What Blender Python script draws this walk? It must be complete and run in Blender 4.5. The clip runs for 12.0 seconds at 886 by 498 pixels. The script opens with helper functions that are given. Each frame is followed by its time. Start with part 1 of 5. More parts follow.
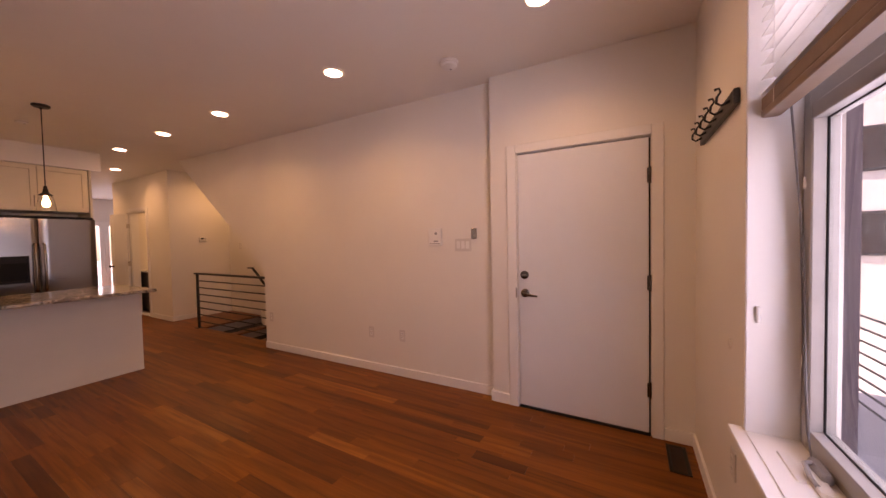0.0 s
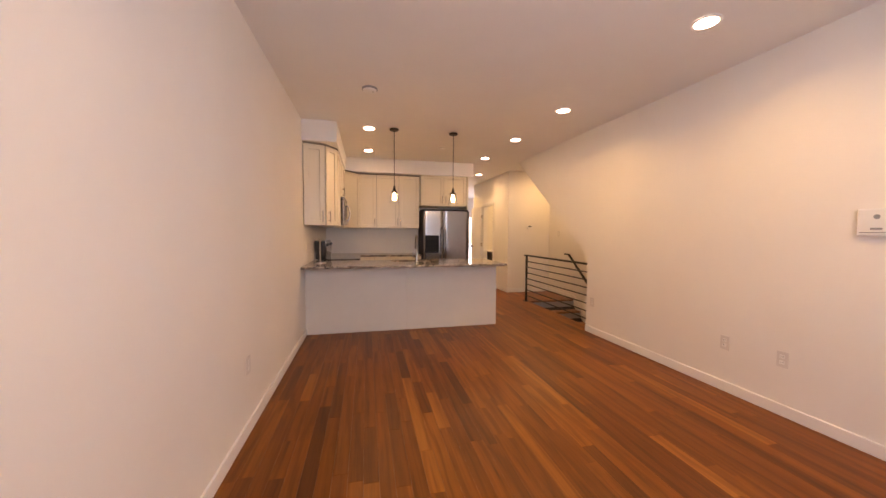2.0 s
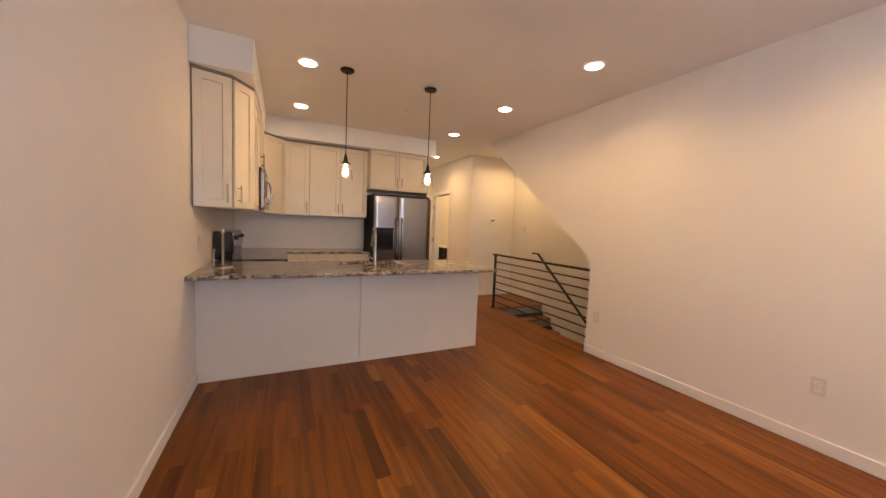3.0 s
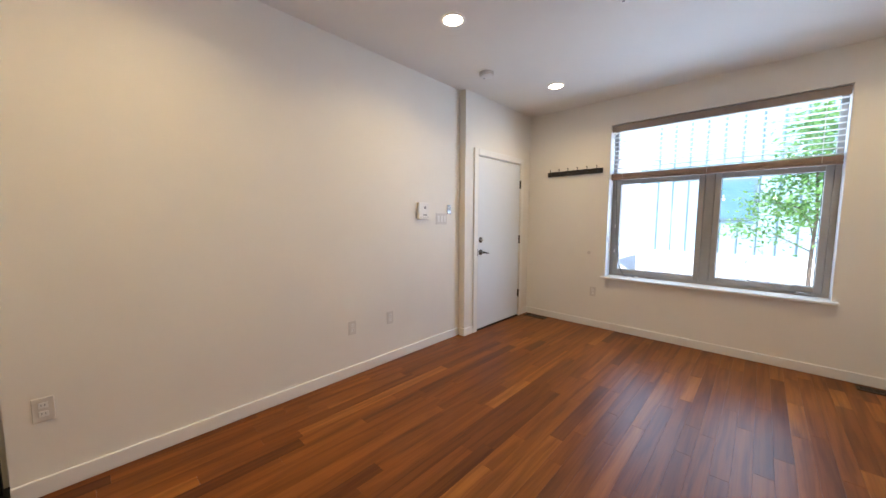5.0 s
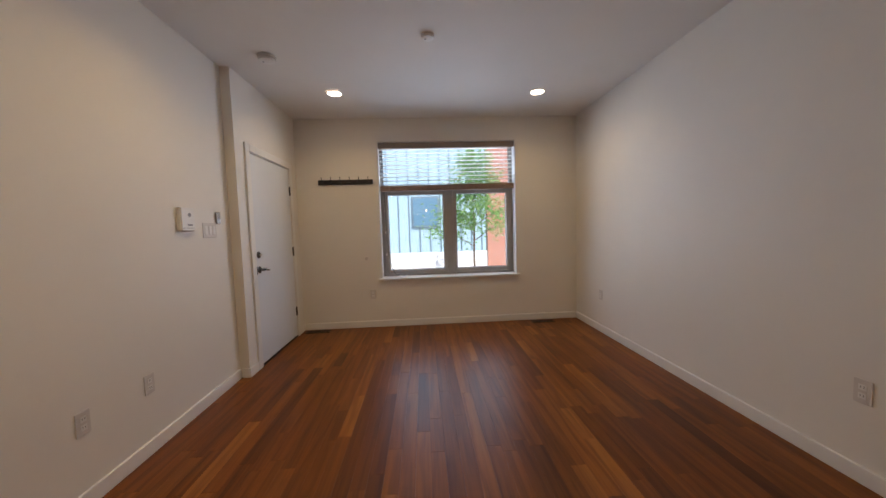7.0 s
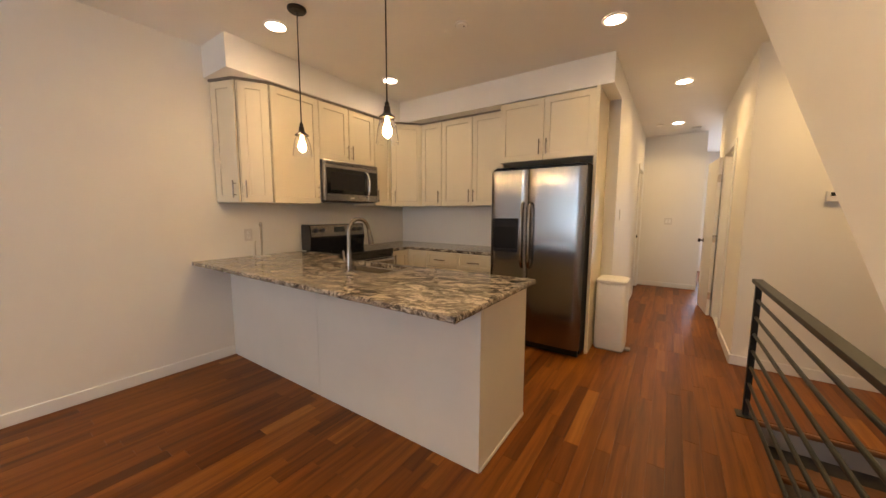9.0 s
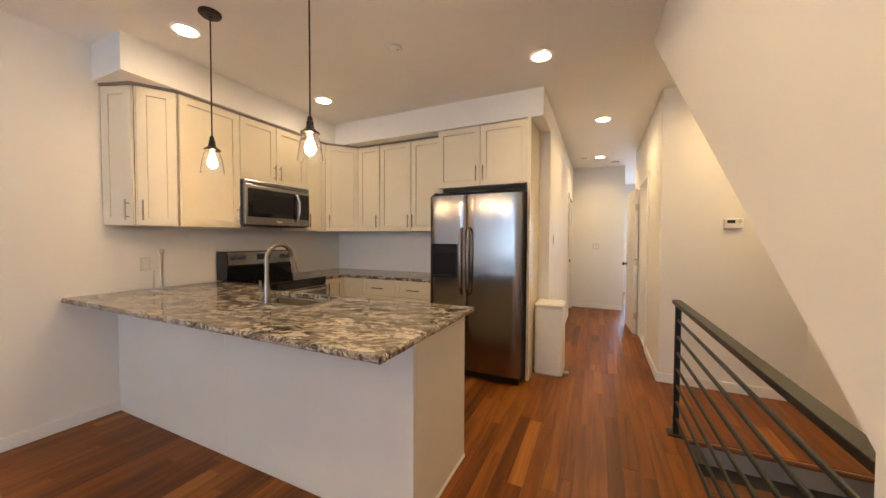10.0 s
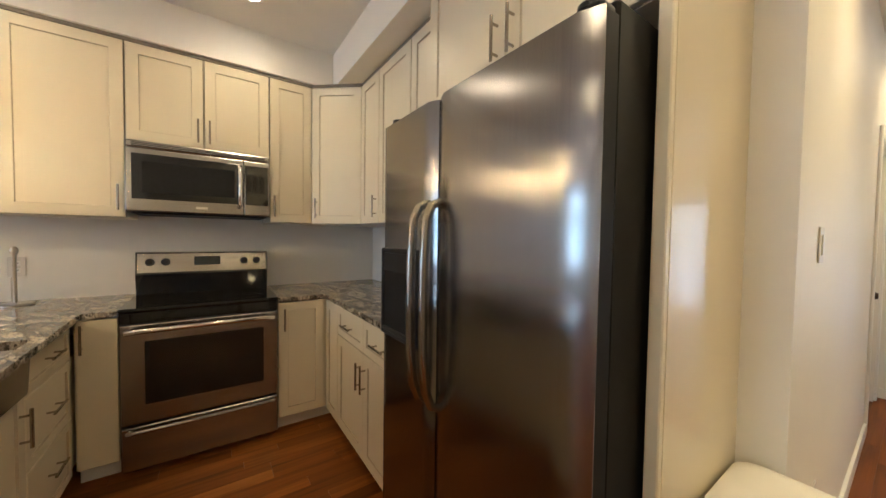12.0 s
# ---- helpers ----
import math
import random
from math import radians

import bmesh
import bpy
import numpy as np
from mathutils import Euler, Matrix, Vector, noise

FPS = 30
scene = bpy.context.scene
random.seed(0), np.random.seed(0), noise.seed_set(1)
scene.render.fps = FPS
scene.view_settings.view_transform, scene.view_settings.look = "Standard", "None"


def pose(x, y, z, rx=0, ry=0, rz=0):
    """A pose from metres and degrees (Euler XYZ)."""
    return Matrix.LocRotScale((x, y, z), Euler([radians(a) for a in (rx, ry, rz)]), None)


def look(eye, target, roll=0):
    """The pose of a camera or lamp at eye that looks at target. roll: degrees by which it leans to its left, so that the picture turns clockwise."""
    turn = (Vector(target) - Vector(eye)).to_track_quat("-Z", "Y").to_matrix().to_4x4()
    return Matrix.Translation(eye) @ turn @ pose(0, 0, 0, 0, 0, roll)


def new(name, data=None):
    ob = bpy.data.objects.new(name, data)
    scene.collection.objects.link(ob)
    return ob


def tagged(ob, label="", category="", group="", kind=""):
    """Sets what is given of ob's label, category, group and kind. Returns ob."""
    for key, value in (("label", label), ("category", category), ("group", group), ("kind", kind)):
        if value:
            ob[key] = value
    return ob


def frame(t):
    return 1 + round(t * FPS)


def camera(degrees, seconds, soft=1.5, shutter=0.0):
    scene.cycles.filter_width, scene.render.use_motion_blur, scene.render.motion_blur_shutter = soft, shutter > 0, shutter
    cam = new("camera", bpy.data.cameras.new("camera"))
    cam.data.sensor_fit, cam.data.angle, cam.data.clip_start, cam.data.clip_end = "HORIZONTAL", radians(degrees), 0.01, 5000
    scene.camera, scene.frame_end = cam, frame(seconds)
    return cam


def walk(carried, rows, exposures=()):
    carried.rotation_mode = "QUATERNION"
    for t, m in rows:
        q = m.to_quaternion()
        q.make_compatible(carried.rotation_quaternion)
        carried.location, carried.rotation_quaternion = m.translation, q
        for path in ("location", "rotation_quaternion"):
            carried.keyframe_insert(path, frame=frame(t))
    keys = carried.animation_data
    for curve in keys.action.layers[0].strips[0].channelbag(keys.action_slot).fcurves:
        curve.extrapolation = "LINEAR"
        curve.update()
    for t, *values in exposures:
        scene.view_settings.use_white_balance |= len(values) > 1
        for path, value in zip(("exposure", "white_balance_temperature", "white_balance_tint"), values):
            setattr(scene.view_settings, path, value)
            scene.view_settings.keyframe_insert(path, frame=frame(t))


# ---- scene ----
cam = camera(106.0, 12.0)
PATH = [
    (0, (1.019, 0.374, 1.389), (2.765, 1.348, 1.328), -1.2),
    (0.5, (0.957, 0.422, 1.38), (2.302, 1.901, 1.328), -1.1),
    (0.7, (0.939, 0.429, 1.372), (2.062, 2.083, 1.328), -1.0),
    (1, (0.898, 0.436, 1.365), (1.706, 2.264, 1.305), -0.7),
    (1.5, (0.84, 0.446, 1.356), (1.317, 2.386, 1.262), -0.0),
    (2, (0.768, 0.596, 1.329), (1.216, 2.542, 1.234), 0.3),
    (2.5, (0.66, 1.206, 1.317), (1.12, 3.151, 1.237), 0.3),
    (2.7, (0.627, 1.505, 1.343), (1.199, 3.419, 1.235), 1.2),
    (4.3, (0.824, 3.735, 1.347), (2.81, 3.759, 1.116), 0.2),
    (4.5, (0.939, 3.915, 1.325), (2.877, 3.483, 1.086), 0.1),
    (4.7, (1.056, 4.036, 1.307), (2.85, 3.173, 1.119), -1.2),
    (5, (1.289, 4.244, 1.325), (2.665, 2.803, 1.148), 0.2),
    (5.5, (1.614, 4.346, 1.326), (2.17, 2.431, 1.175), -1.6),
    (6, (1.87, 4.43, 1.327), (2.027, 2.442, 1.178), -2.0),
    (6.5, (1.926, 4.485, 1.317), (2.017, 2.492, 1.174), -1.9),
    (6.7, (1.968, 4.479, 1.296), (2.046, 2.485, 1.164), -1.9),
    (8.3, (2.904, 3.774, 1.306), (0.912, 3.781, 1.131), -2.1),
    (8.5, (3.059, 3.686, 1.332), (1.209, 4.41, 1.099), -1.4),
    (9, (3.349, 3.727, 1.336), (2.229, 5.371, 1.121), 0.2),
    (9.5, (3.372, 3.75, 1.338), (2.499, 5.548, 1.277), 0.7),
    (10, (3.337, 3.882, 1.328), (2.495, 5.695, 1.27), 0.2),
    (10.5, (3.342, 4.453, 1.325), (2.652, 6.329, 1.291), -0.1),
    (10.8, (3.369, 4.862, 1.328), (2.862, 6.797, 1.292), 0.4),
    (11, (3.38, 5.149, 1.333), (2.827, 7.071, 1.298), 0.1),
    (11.3, (3.302, 5.558, 1.322), (2.398, 7.342, 1.289), 0.5),
    (11.5, (3.259, 5.788, 1.328), (2.189, 7.478, 1.293), 0.4),
    (11.6, (3.227, 5.88, 1.318), (2.061, 7.504, 1.288), 0.1),
    (11.8, (3.153, 6.083, 1.316), (1.71, 7.467, 1.274), 0.4),
    (12, (3.063, 6.264, 1.326), (1.423, 7.406, 1.26), 0.8),
]
# exposure, kelvin and tint along the clip
EXPOSURES = [(0.0, 1.28, 8400, 61), (0.5, 1.8, 9000, 56), (1.0, 2.2, 8350, 48), (1.6, 2.24, 7550, 41), (2.5, 2.2, 7300, 36),
             (4.4, 2.05, 5700, 18), (5.0, 2.02, 5700, 16), (5.5, 1.42, 5720, 18), (6.5, 1.12, 6000, 21), (8.5, 1.74, 6950, 22),
             (9.5, 2.47, 6300, 21), (11.0, 2.5, 5600, 16), (12.0, 2.44, 5450, 12)]
walk(cam, [(t, look(eye, target, roll)) for t, eye, target, roll in PATH], EXPOSURES)

# ---- world and light ----
world = bpy.data.worlds.new("sky")
scene.world = world
world.use_nodes = True
wn = world.node_tree.nodes
sky = wn.new("ShaderNodeTexSky")
sky.sky_type = 'NISHITA'
sky.sun_disc = False
sky.sun_elevation = radians(58)
sky.sun_rotation = radians(-25)
wn["Background"].inputs["Strength"].default_value = 0.15
world.node_tree.links.new(sky.outputs[0], wn["Background"].inputs["Color"])
sun = new("sun", bpy.data.lights.new("sun", "SUN"))
sun.data.energy = 5.0
sun.data.angle = radians(0.6)
sun.data.color = (1.0, 0.95, 0.86)
sun.matrix_world = look((0, 0, 0), (math.sin(radians(25)) * math.cos(radians(58)), -math.cos(radians(25)) * math.cos(radians(58)), -math.sin(radians(58))))

C = 2.72                      # ceiling height
WARM = (1.0, 0.70, 0.27)
LAMP_W = 1.9
SPOTS = [(2.945, 0.81), (2.95, 2.41), (2.945, 4.035), (2.935, 5.253), (2.925, 6.527), (3.37, 8.187), (3.345, 10.115), (4.45, 6.92),
         (0.80, 0.81), (0.815, 5.217), (0.811, 6.455)]
SHARE = [0.84, 0.95, 0.9, 0.28, 0.32, 0.8, 0.95, 1.1, 0.88, 0.22, 0.22]      # how far each lamp is dimmed
PENDANTS = [(1.143, 5.18), (1.965, 5.185)]


def downlight(x, y, watts, cone=142):
    ob = new("recessed_lamp", bpy.data.lights.new("recessed_lamp", "AREA"))
    ob.data.shape, ob.data.size, ob.data.energy, ob.data.color = "DISK", 0.13, watts, WARM
    ob.data.spread = radians(cone)
    ob.matrix_world = pose(x, y, C - 0.012)


for (sx, sy), share in zip(SPOTS, SHARE):
    downlight(sx, sy, LAMP_W * share, 156 if sx > 4 else 142)
# bathroom lamp out of view, added to light the room behind the doorway
downlight(4.55, 9.0, 2.4)
# skylight entering through the front window's opening
day = new("window_daylight", bpy.data.lights.new("window_daylight", "AREA"))
day.data.shape, day.data.size, day.data.size_y = "RECTANGLE", 1.68, 1.66
day.data.energy, day.data.color = 13.0, (0.62, 0.81, 1.0)
day.matrix_world = look((1.73, -0.24, 1.53), (1.73, 1.0, 1.35))
# and through the glazed rear door
rear = new("rear_daylight", bpy.data.lights.new("rear_daylight", "AREA"))
rear.data.shape, rear.data.size, rear.data.size_y = "RECTANGLE", 1.3, 1.8
rear.data.energy, rear.data.color = 9.0, (0.70, 0.85, 1.0)
rear.matrix_world = look((4.67, 13.63, 1.08), (4.3, 11.0, 0.9))

# ---- materials ----
def mat_base(name, rough=0.5, metal=0.0):
    m = bpy.data.materials.new(name)
    m.use_nodes = True
    b = m.node_tree.nodes["Principled BSDF"]
    b.inputs["Roughness"].default_value = rough
    b.inputs["Metallic"].default_value = metal
    return m, m.node_tree.nodes, m.node_tree.links, b


def noise_node(n, l, vec, scale, detail=4.0, rough=0.55):
    t = n.new("ShaderNodeTexNoise")
    t.inputs["Scale"].default_value = scale
    t.inputs["Detail"].default_value = detail
    t.inputs["Roughness"].default_value = rough
    l.new(vec, t.inputs["Vector"])
    return t.outputs["Fac"]


def ramp(n, l, fac, stops):
    r = n.new("ShaderNodeValToRGB")
    e = r.color_ramp.elements
    while len(e) < len(stops):
        e.new(0.5)
    for k, (p, c) in enumerate(stops):
        e[k].position = p
        e[k].color = (*c, 1) if len(c) == 3 else c
    l.new(fac, r.inputs["Fac"])
    return r.outputs["Color"]


def bump(n, l, b, height, strength, dist=0.002):
    u = n.new("ShaderNodeBump")
    u.inputs["Strength"].default_value = strength
    u.inputs["Distance"].default_value = dist
    l.new(height, u.inputs["Height"])
    l.new(u.outputs["Normal"], b.inputs["Normal"])


def mapped(n, l, scale=(1, 1, 1), rot=(0, 0, 0)):
    c = n.new("ShaderNodeTexCoord")
    m = n.new("ShaderNodeMapping")
    m.inputs["Scale"].default_value = scale
    m.inputs["Rotation"].default_value = rot
    l.new(c.outputs["Object"], m.inputs["Vector"])
    return m.outputs["Vector"]


def paint(name, col, rough=0.5, vary=0.06, peel=0.25, big=1.3, fine=220.0):
    """Painted surface: soft roller marks, faint scuffs and orange peel."""
    m, n, l, b = mat_base(name, rough)
    v = mapped(n, l)
    lo = tuple(c * (1 - vary) for c in col)
    hi = tuple(min(1, c * (1 + vary * 0.4)) for c in col)
    f = noise_node(n, l, v, big, 5.0, 0.6)
    l.new(ramp(n, l, f, [(0.3, lo), (0.7, hi)]), b.inputs["Base Color"])
    bump(n, l, b, noise_node(n, l, v, fine, 2.0), peel, 0.001)
    return m


def plain(name, col, rough=0.5, metal=0.0, grain=40.0, vary=0.12):
    m, n, l, b = mat_base(name, rough, metal)
    f = noise_node(n, l, mapped(n, l), grain, 3.0)
    l.new(ramp(n, l, f, [(0.3, tuple(c * (1 - vary) for c in col)), (0.7, tuple(min(1, c * (1 + vary * 0.5)) for c in col))]), b.inputs["Base Color"])
    return m


def oak(name, island):
    """Stained red-oak strip; every board has its own tone."""
    m, n, l, b = mat_base(name, 0.3)
    if island:
        rnd = n.new("ShaderNodeNewGeometry").outputs["Random Per Island"]
    else:
        rnd = n.new("ShaderNodeObjectInfo").outputs["Random"]
    c = n.new("ShaderNodeTexCoord")
    off = n.new("ShaderNodeVectorMath")
    off.operation = "MULTIPLY_ADD"
    off.inputs[1].default_value = (37.0, 91.0, 53.0)
    l.new(rnd, off.inputs[0])
    l.new(c.outputs["Object"], off.inputs[2])
    mp = n.new("ShaderNodeMapping")
    mp.inputs["Scale"].default_value = (14.0, 1.0, 1.0)
    l.new(off.outputs[0], mp.inputs["Vector"])
    tone = ramp(n, l, rnd, [(0.0, (0.105, 0.030, 0.0042)), (0.08, (0.165, 0.049, 0.0062)), (0.35, (0.212, 0.066, 0.0076)), (0.65, (0.235, 0.075, 0.0090)), (0.90, (0.275, 0.094, 0.012)), (1.0, (0.37, 0.142, 0.024))])
    figure = noise_node(n, l, mp.outputs[0], 1.6, 5.0, 0.62)
    streak = n.new("ShaderNodeMapping")
    streak.inputs["Scale"].default_value = (95.0, 2.0, 1.0)
    l.new(off.outputs[0], streak.inputs["Vector"])
    pores = noise_node(n, l, streak.outputs[0], 1.0, 3.0)
    g1 = ramp(n, l, figure, [(0.30, (0.50, 0.43, 0.38)), (0.42, (0.86, 0.83, 0.80)), (0.62, (1.08, 1.07, 1.05))])
    g2 = ramp(n, l, pores, [(0.32, (0.76, 0.73, 0.70)), (0.55, (1.0, 1.0, 1.0))])
    blot = ramp(n, l, noise_node(n, l, c.outputs["Object"], 1.1, 2.0), [(0.3, (0.86, 0.84, 0.82)), (0.7, (1.06, 1.06, 1.06))])
    ring = n.new("ShaderNodeMapping")
    ring.inputs["Scale"].default_value = (1.0, 0.11, 1.0)
    l.new(off.outputs[0], ring.inputs["Vector"])
    wave = n.new("ShaderNodeTexWave")
    wave.inputs["Scale"].default_value = 3.2
    wave.inputs["Distortion"].default_value = 11.0
    wave.inputs["Detail"].default_value = 3.0
    wave.inputs["Detail Scale"].default_value = 1.6
    l.new(ring.outputs[0], wave.inputs["Vector"])
    g3 = ramp(n, l, wave.outputs["Fac"], [(0.05, (0.74, 0.68, 0.62)), (0.30, (0.95, 0.93, 0.91)), (0.8, (1.04, 1.03, 1.02))])
    out = tone
    for g in (g1, g2, g3, blot):
        x = n.new("ShaderNodeMix")
        x.data_type, x.blend_type = "RGBA", "MULTIPLY"
        x.inputs[0].default_value = 0.8
        l.new(out, x.inputs[6])
        l.new(g, x.inputs[7])
        out = x.outputs[2]
    l.new(out, b.inputs["Base Color"])
    b.inputs["Roughness"].default_value = 0.36
    b.inputs["Specular IOR Level"].default_value = 0.22
    bump(n, l, b, pores, 0.10, 0.0005)
    return m


def granite():
    """Cream and grey granite with brown veins and black clusters drifting along one way."""
    m, n, l, b = mat_base("granite", 0.12)
    turn = n.new("ShaderNodeMapping")
    turn.inputs["Scale"].default_value = (1.05, 2.1, 1.6)
    l.new(mapped(n, l, (1, 1, 1), (0, 0, -0.35)), turn.inputs["Vector"])
    v = turn.outputs["Vector"]
    w = n.new("ShaderNodeTexNoise")
    w.inputs["Scale"].default_value = 3.0
    l.new(v, w.inputs["Vector"])
    warp = n.new("ShaderNodeVectorMath")
    warp.operation = "MULTIPLY_ADD"
    warp.inputs[1].default_value = (0.22, 0.22, 0.22)
    l.new(w.outputs["Color"], warp.inputs[0])
    l.new(v, warp.inputs[2])
    v2 = warp.outputs[0]
    basec = ramp(n, l, noise_node(n, l, v2, 10.0, 7.0, 0.73), [(0.33, (0.05, 0.043, 0.034)), (0.41, (0.19, 0.16, 0.125)), (0.48, (0.39, 0.34, 0.27)), (0.56, (0.58, 0.51, 0.415)), (0.72, (0.46, 0.38, 0.295))])
    dark = ramp(n, l, noise_node(n, l, v2, 24.0, 6.0, 0.74), [(0.42, (0.03, 0.028, 0.026)), (0.485, (1, 1, 1))])
    grain = n.new("ShaderNodeTexVoronoi")
    grain.inputs["Scale"].default_value = 140.0
    l.new(mapped(n, l), grain.inputs["Vector"])
    gr = ramp(n, l, grain.outputs["Distance"], [(0.0, (0.75, 0.74, 0.72)), (0.6, (1.05, 1.04, 1.02))])
    vein = ramp(n, l, noise_node(n, l, v2, 5.0, 6.0, 0.68), [(0.445, (1, 1, 1)), (0.485, (0.24, 0.19, 0.15)), (0.50, (0.13, 0.10, 0.085)), (0.545, (1, 1, 1))])
    out = basec
    for g, k in ((dark, 0.82), (vein, 0.78), (gr, 0.7)):
        x = n.new("ShaderNodeMix")
        x.data_type, x.blend_type = "RGBA", "MULTIPLY"
        x.inputs[0].default_value = k
        l.new(out, x.inputs[6])
        l.new(g, x.inputs[7])
        out = x.outputs[2]
    l.new(out, b.inputs["Base Color"])
    return m


def brushed(name, col, rough, stretch, aniso=0.7):
    """Brushed metal, its lines running along the axis that stretch leaves small."""
    m, n, l, b = mat_base(name, rough, 1.0)
    f = noise_node(n, l, mapped(n, l, stretch), 1.0, 3.0)
    l.new(ramp(n, l, f, [(0.3, tuple(c * 0.9 for c in col)), (0.7, col)]), b.inputs["Base Color"])
    big = noise_node(n, l, mapped(n, l), 1.2, 1.0)
    l.new(ramp(n, l, big, [(0.3, (rough * 0.95,) * 3), (0.7, (rough * 1.06,) * 3)]), b.inputs["Roughness"])
    b.inputs["Anisotropic"].default_value = aniso
    tg = n.new("ShaderNodeTangent")
    tg.direction_type, tg.axis = "RADIAL", "Z"
    l.new(tg.outputs["Tangent"], b.inputs["Tangent"])
    wav = noise_node(n, l, mapped(n, l, (0.8, 0.8, 3.2)), 1.0, 1.0)
    sm = n.new("ShaderNodeMath")
    sm.operation = "MULTIPLY_ADD"
    sm.inputs[1].default_value = 18.0
    l.new(wav, sm.inputs[0])
    l.new(f, sm.inputs[2])
    bump(n, l, b, sm.outputs[0], 0.06, 0.0005)
    return m


def glow(name, col, strength):
    m, n, l, b = mat_base(name, 0.4)
    b.inputs["Base Color"].default_value = (*col, 1)
    b.inputs["Emission Color"].default_value = (*col, 1)
    b.inputs["Emission Strength"].default_value = strength
    return m


def glass_mat(name, tint=(1, 1, 1), rough=0.0):
    m, n, l, b = mat_base(name, rough)
    b.inputs["Base Color"].default_value = (*tint, 1)
    b.inputs["Transmission Weight"].default_value = 1.0
    b.inputs["IOR"].default_value = 1.45
    return m


def pane_mat():
    """Thin window pane: clear, with a faint mirror reflection."""
    m = bpy.data.materials.new("pane_glass")
    m.use_nodes = True
    n, l = m.node_tree.nodes, m.node_tree.links
    n.clear()
    o = n.new("ShaderNodeOutputMaterial")
    mix = n.new("ShaderNodeMixShader")
    lw = n.new("ShaderNodeLayerWeight")
    pw = n.new("ShaderNodeMath")
    pw.operation = "POWER"
    pw.inputs[1].default_value = 4.0
    l.new(lw.outputs["Facing"], pw.inputs[0])
    fr = n.new("ShaderNodeMath")
    fr.operation = "MULTIPLY_ADD"
    fr.inputs[1].default_value = 0.45
    fr.inputs[2].default_value = 0.03
    l.new(pw.outputs[0], fr.inputs[0])
    tr = n.new("ShaderNodeBsdfTransparent")
    tr.inputs["Color"].default_value = (0.93, 0.96, 0.96, 1)
    gl = n.new("ShaderNodeBsdfGlossy")
    gl.inputs["Roughness"].default_value = 0.02
    l.new(fr.outputs[0], mix.inputs[0])
    l.new(tr.outputs[0], mix.inputs[1])
    l.new(gl.outputs[0], mix.inputs[2])
    l.new(mix.outputs[0], o.inputs["Surface"])
    return m


def brick_mat():
    m, n, l, b = mat_base("brick", 0.85)
    t = n.new("ShaderNodeTexBrick")
    t.inputs["Scale"].default_value = 4.5
    t.inputs["Color1"].default_value = (0.36, 0.12, 0.06, 1)
    t.inputs["Color2"].default_value = (0.28, 0.09, 0.05, 1)
    t.inputs["Mortar"].default_value = (0.42, 0.38, 0.34, 1)
    l.new(mapped(n, l, (1, 1, 1), (radians(90), 0, 0)), t.inputs["Vector"])
    l.new(t.outputs["Color"], b.inputs["Base Color"])
    return m


WALL = paint("wall_paint", (0.80, 0.775, 0.72), 0.55, 0.03, 0.25)
CEIL = paint("ceiling_paint", (0.80, 0.775, 0.73), 0.7, 0.03, 0.3)
TRIM = paint("trim_paint", (0.82, 0.81, 0.78), 0.35, 0.03, 0.1)
# the door's faint blue puts the window's daylight into its base colour
DOOR = paint("door_paint", (0.74, 0.765, 0.79), 0.42, 0.05, 0.2, 1.0)
JOINTBROWN = plain("brown_joint", (0.16, 0.125, 0.08), 0.6)
PANELLINE = plain("thin_brown_line", (0.54, 0.46, 0.325), 0.5)
PANELGLOSS = paint("glossy_panel_paint", (0.74, 0.665, 0.50), 0.24, 0.03, 0.05)
CAB = paint("cabinet_paint", (0.74, 0.665, 0.50), 0.32, 0.03, 0.08)
PENIN = paint("peninsula_paint", (0.72, 0.685, 0.615), 0.5, 0.05, 0.15, 2.2)
PLATE = plain("cover_plastic", (0.66, 0.63, 0.59), 0.35, 0.0, 8.0, 0.05)
PLASTIC = plain("white_plastic", (0.80, 0.79, 0.76), 0.35, 0.0, 8.0, 0.04)
GREYPLASTIC = plain("grey_plastic", (0.30, 0.30, 0.30), 0.4)
OAK = oak("oak_board", False)
OAKS = oak("oak_boards", True)
OAKDARK = plain("board_joint", (0.11, 0.042, 0.013), 0.5)
GRANITE = granite()
STEEL = brushed("brushed_steel", (0.38, 0.362, 0.345), 0.24, (2.0, 2.0, 260.0))
STEELV = brushed("brushed_steel_upright", (0.295, 0.282, 0.272), 0.205, (240.0, 240.0, 1.5), 0.75)
NICKEL = brushed("brushed_nickel", (0.62, 0.57, 0.50), 0.28, (120.0, 120.0, 120.0))
AGED = plain("darkened_nickel", (0.17, 0.15, 0.13), 0.25, 1.0, 30.0, 0.1)
PULLMETAL = brushed("brushed_pull_nickel", (0.42, 0.375, 0.315), 0.26, (120.0, 120.0, 120.0))
FAUCETMETAL = brushed("brushed_dark_nickel", (0.36, 0.33, 0.29), 0.24, (120.0, 120.0, 120.0))
CHROME = plain("chrome", (0.75, 0.74, 0.72), 0.1, 1.0, 20.0, 0.05)
BLACKGLASS = plain("black_glass", (0.012, 0.012, 0.013), 0.06, 0.0, 30.0, 0.1)
BLACK = plain("black_plastic", (0.018, 0.018, 0.019), 0.4)
CASEBLACK = plain("black_enamel", (0.010, 0.010, 0.011), 0.6)
IRON = plain("black_iron", (0.020, 0.022, 0.021), 0.42, 0.35, 60.0, 0.25)
BRONZE = plain("dark_bronze", (0.035, 0.028, 0.022), 0.4, 0.7)
DARKGREY = plain("dark_grey", (0.045, 0.045, 0.047), 0.5)
WINFRAME = plain("window_frame_grey", (0.36, 0.345, 0.32), 0.45, 0.0, 12.0, 0.06)
BLIND = plain("blind_slat", (0.74, 0.72, 0.68), 0.5, 0.0, 6.0, 0.05)
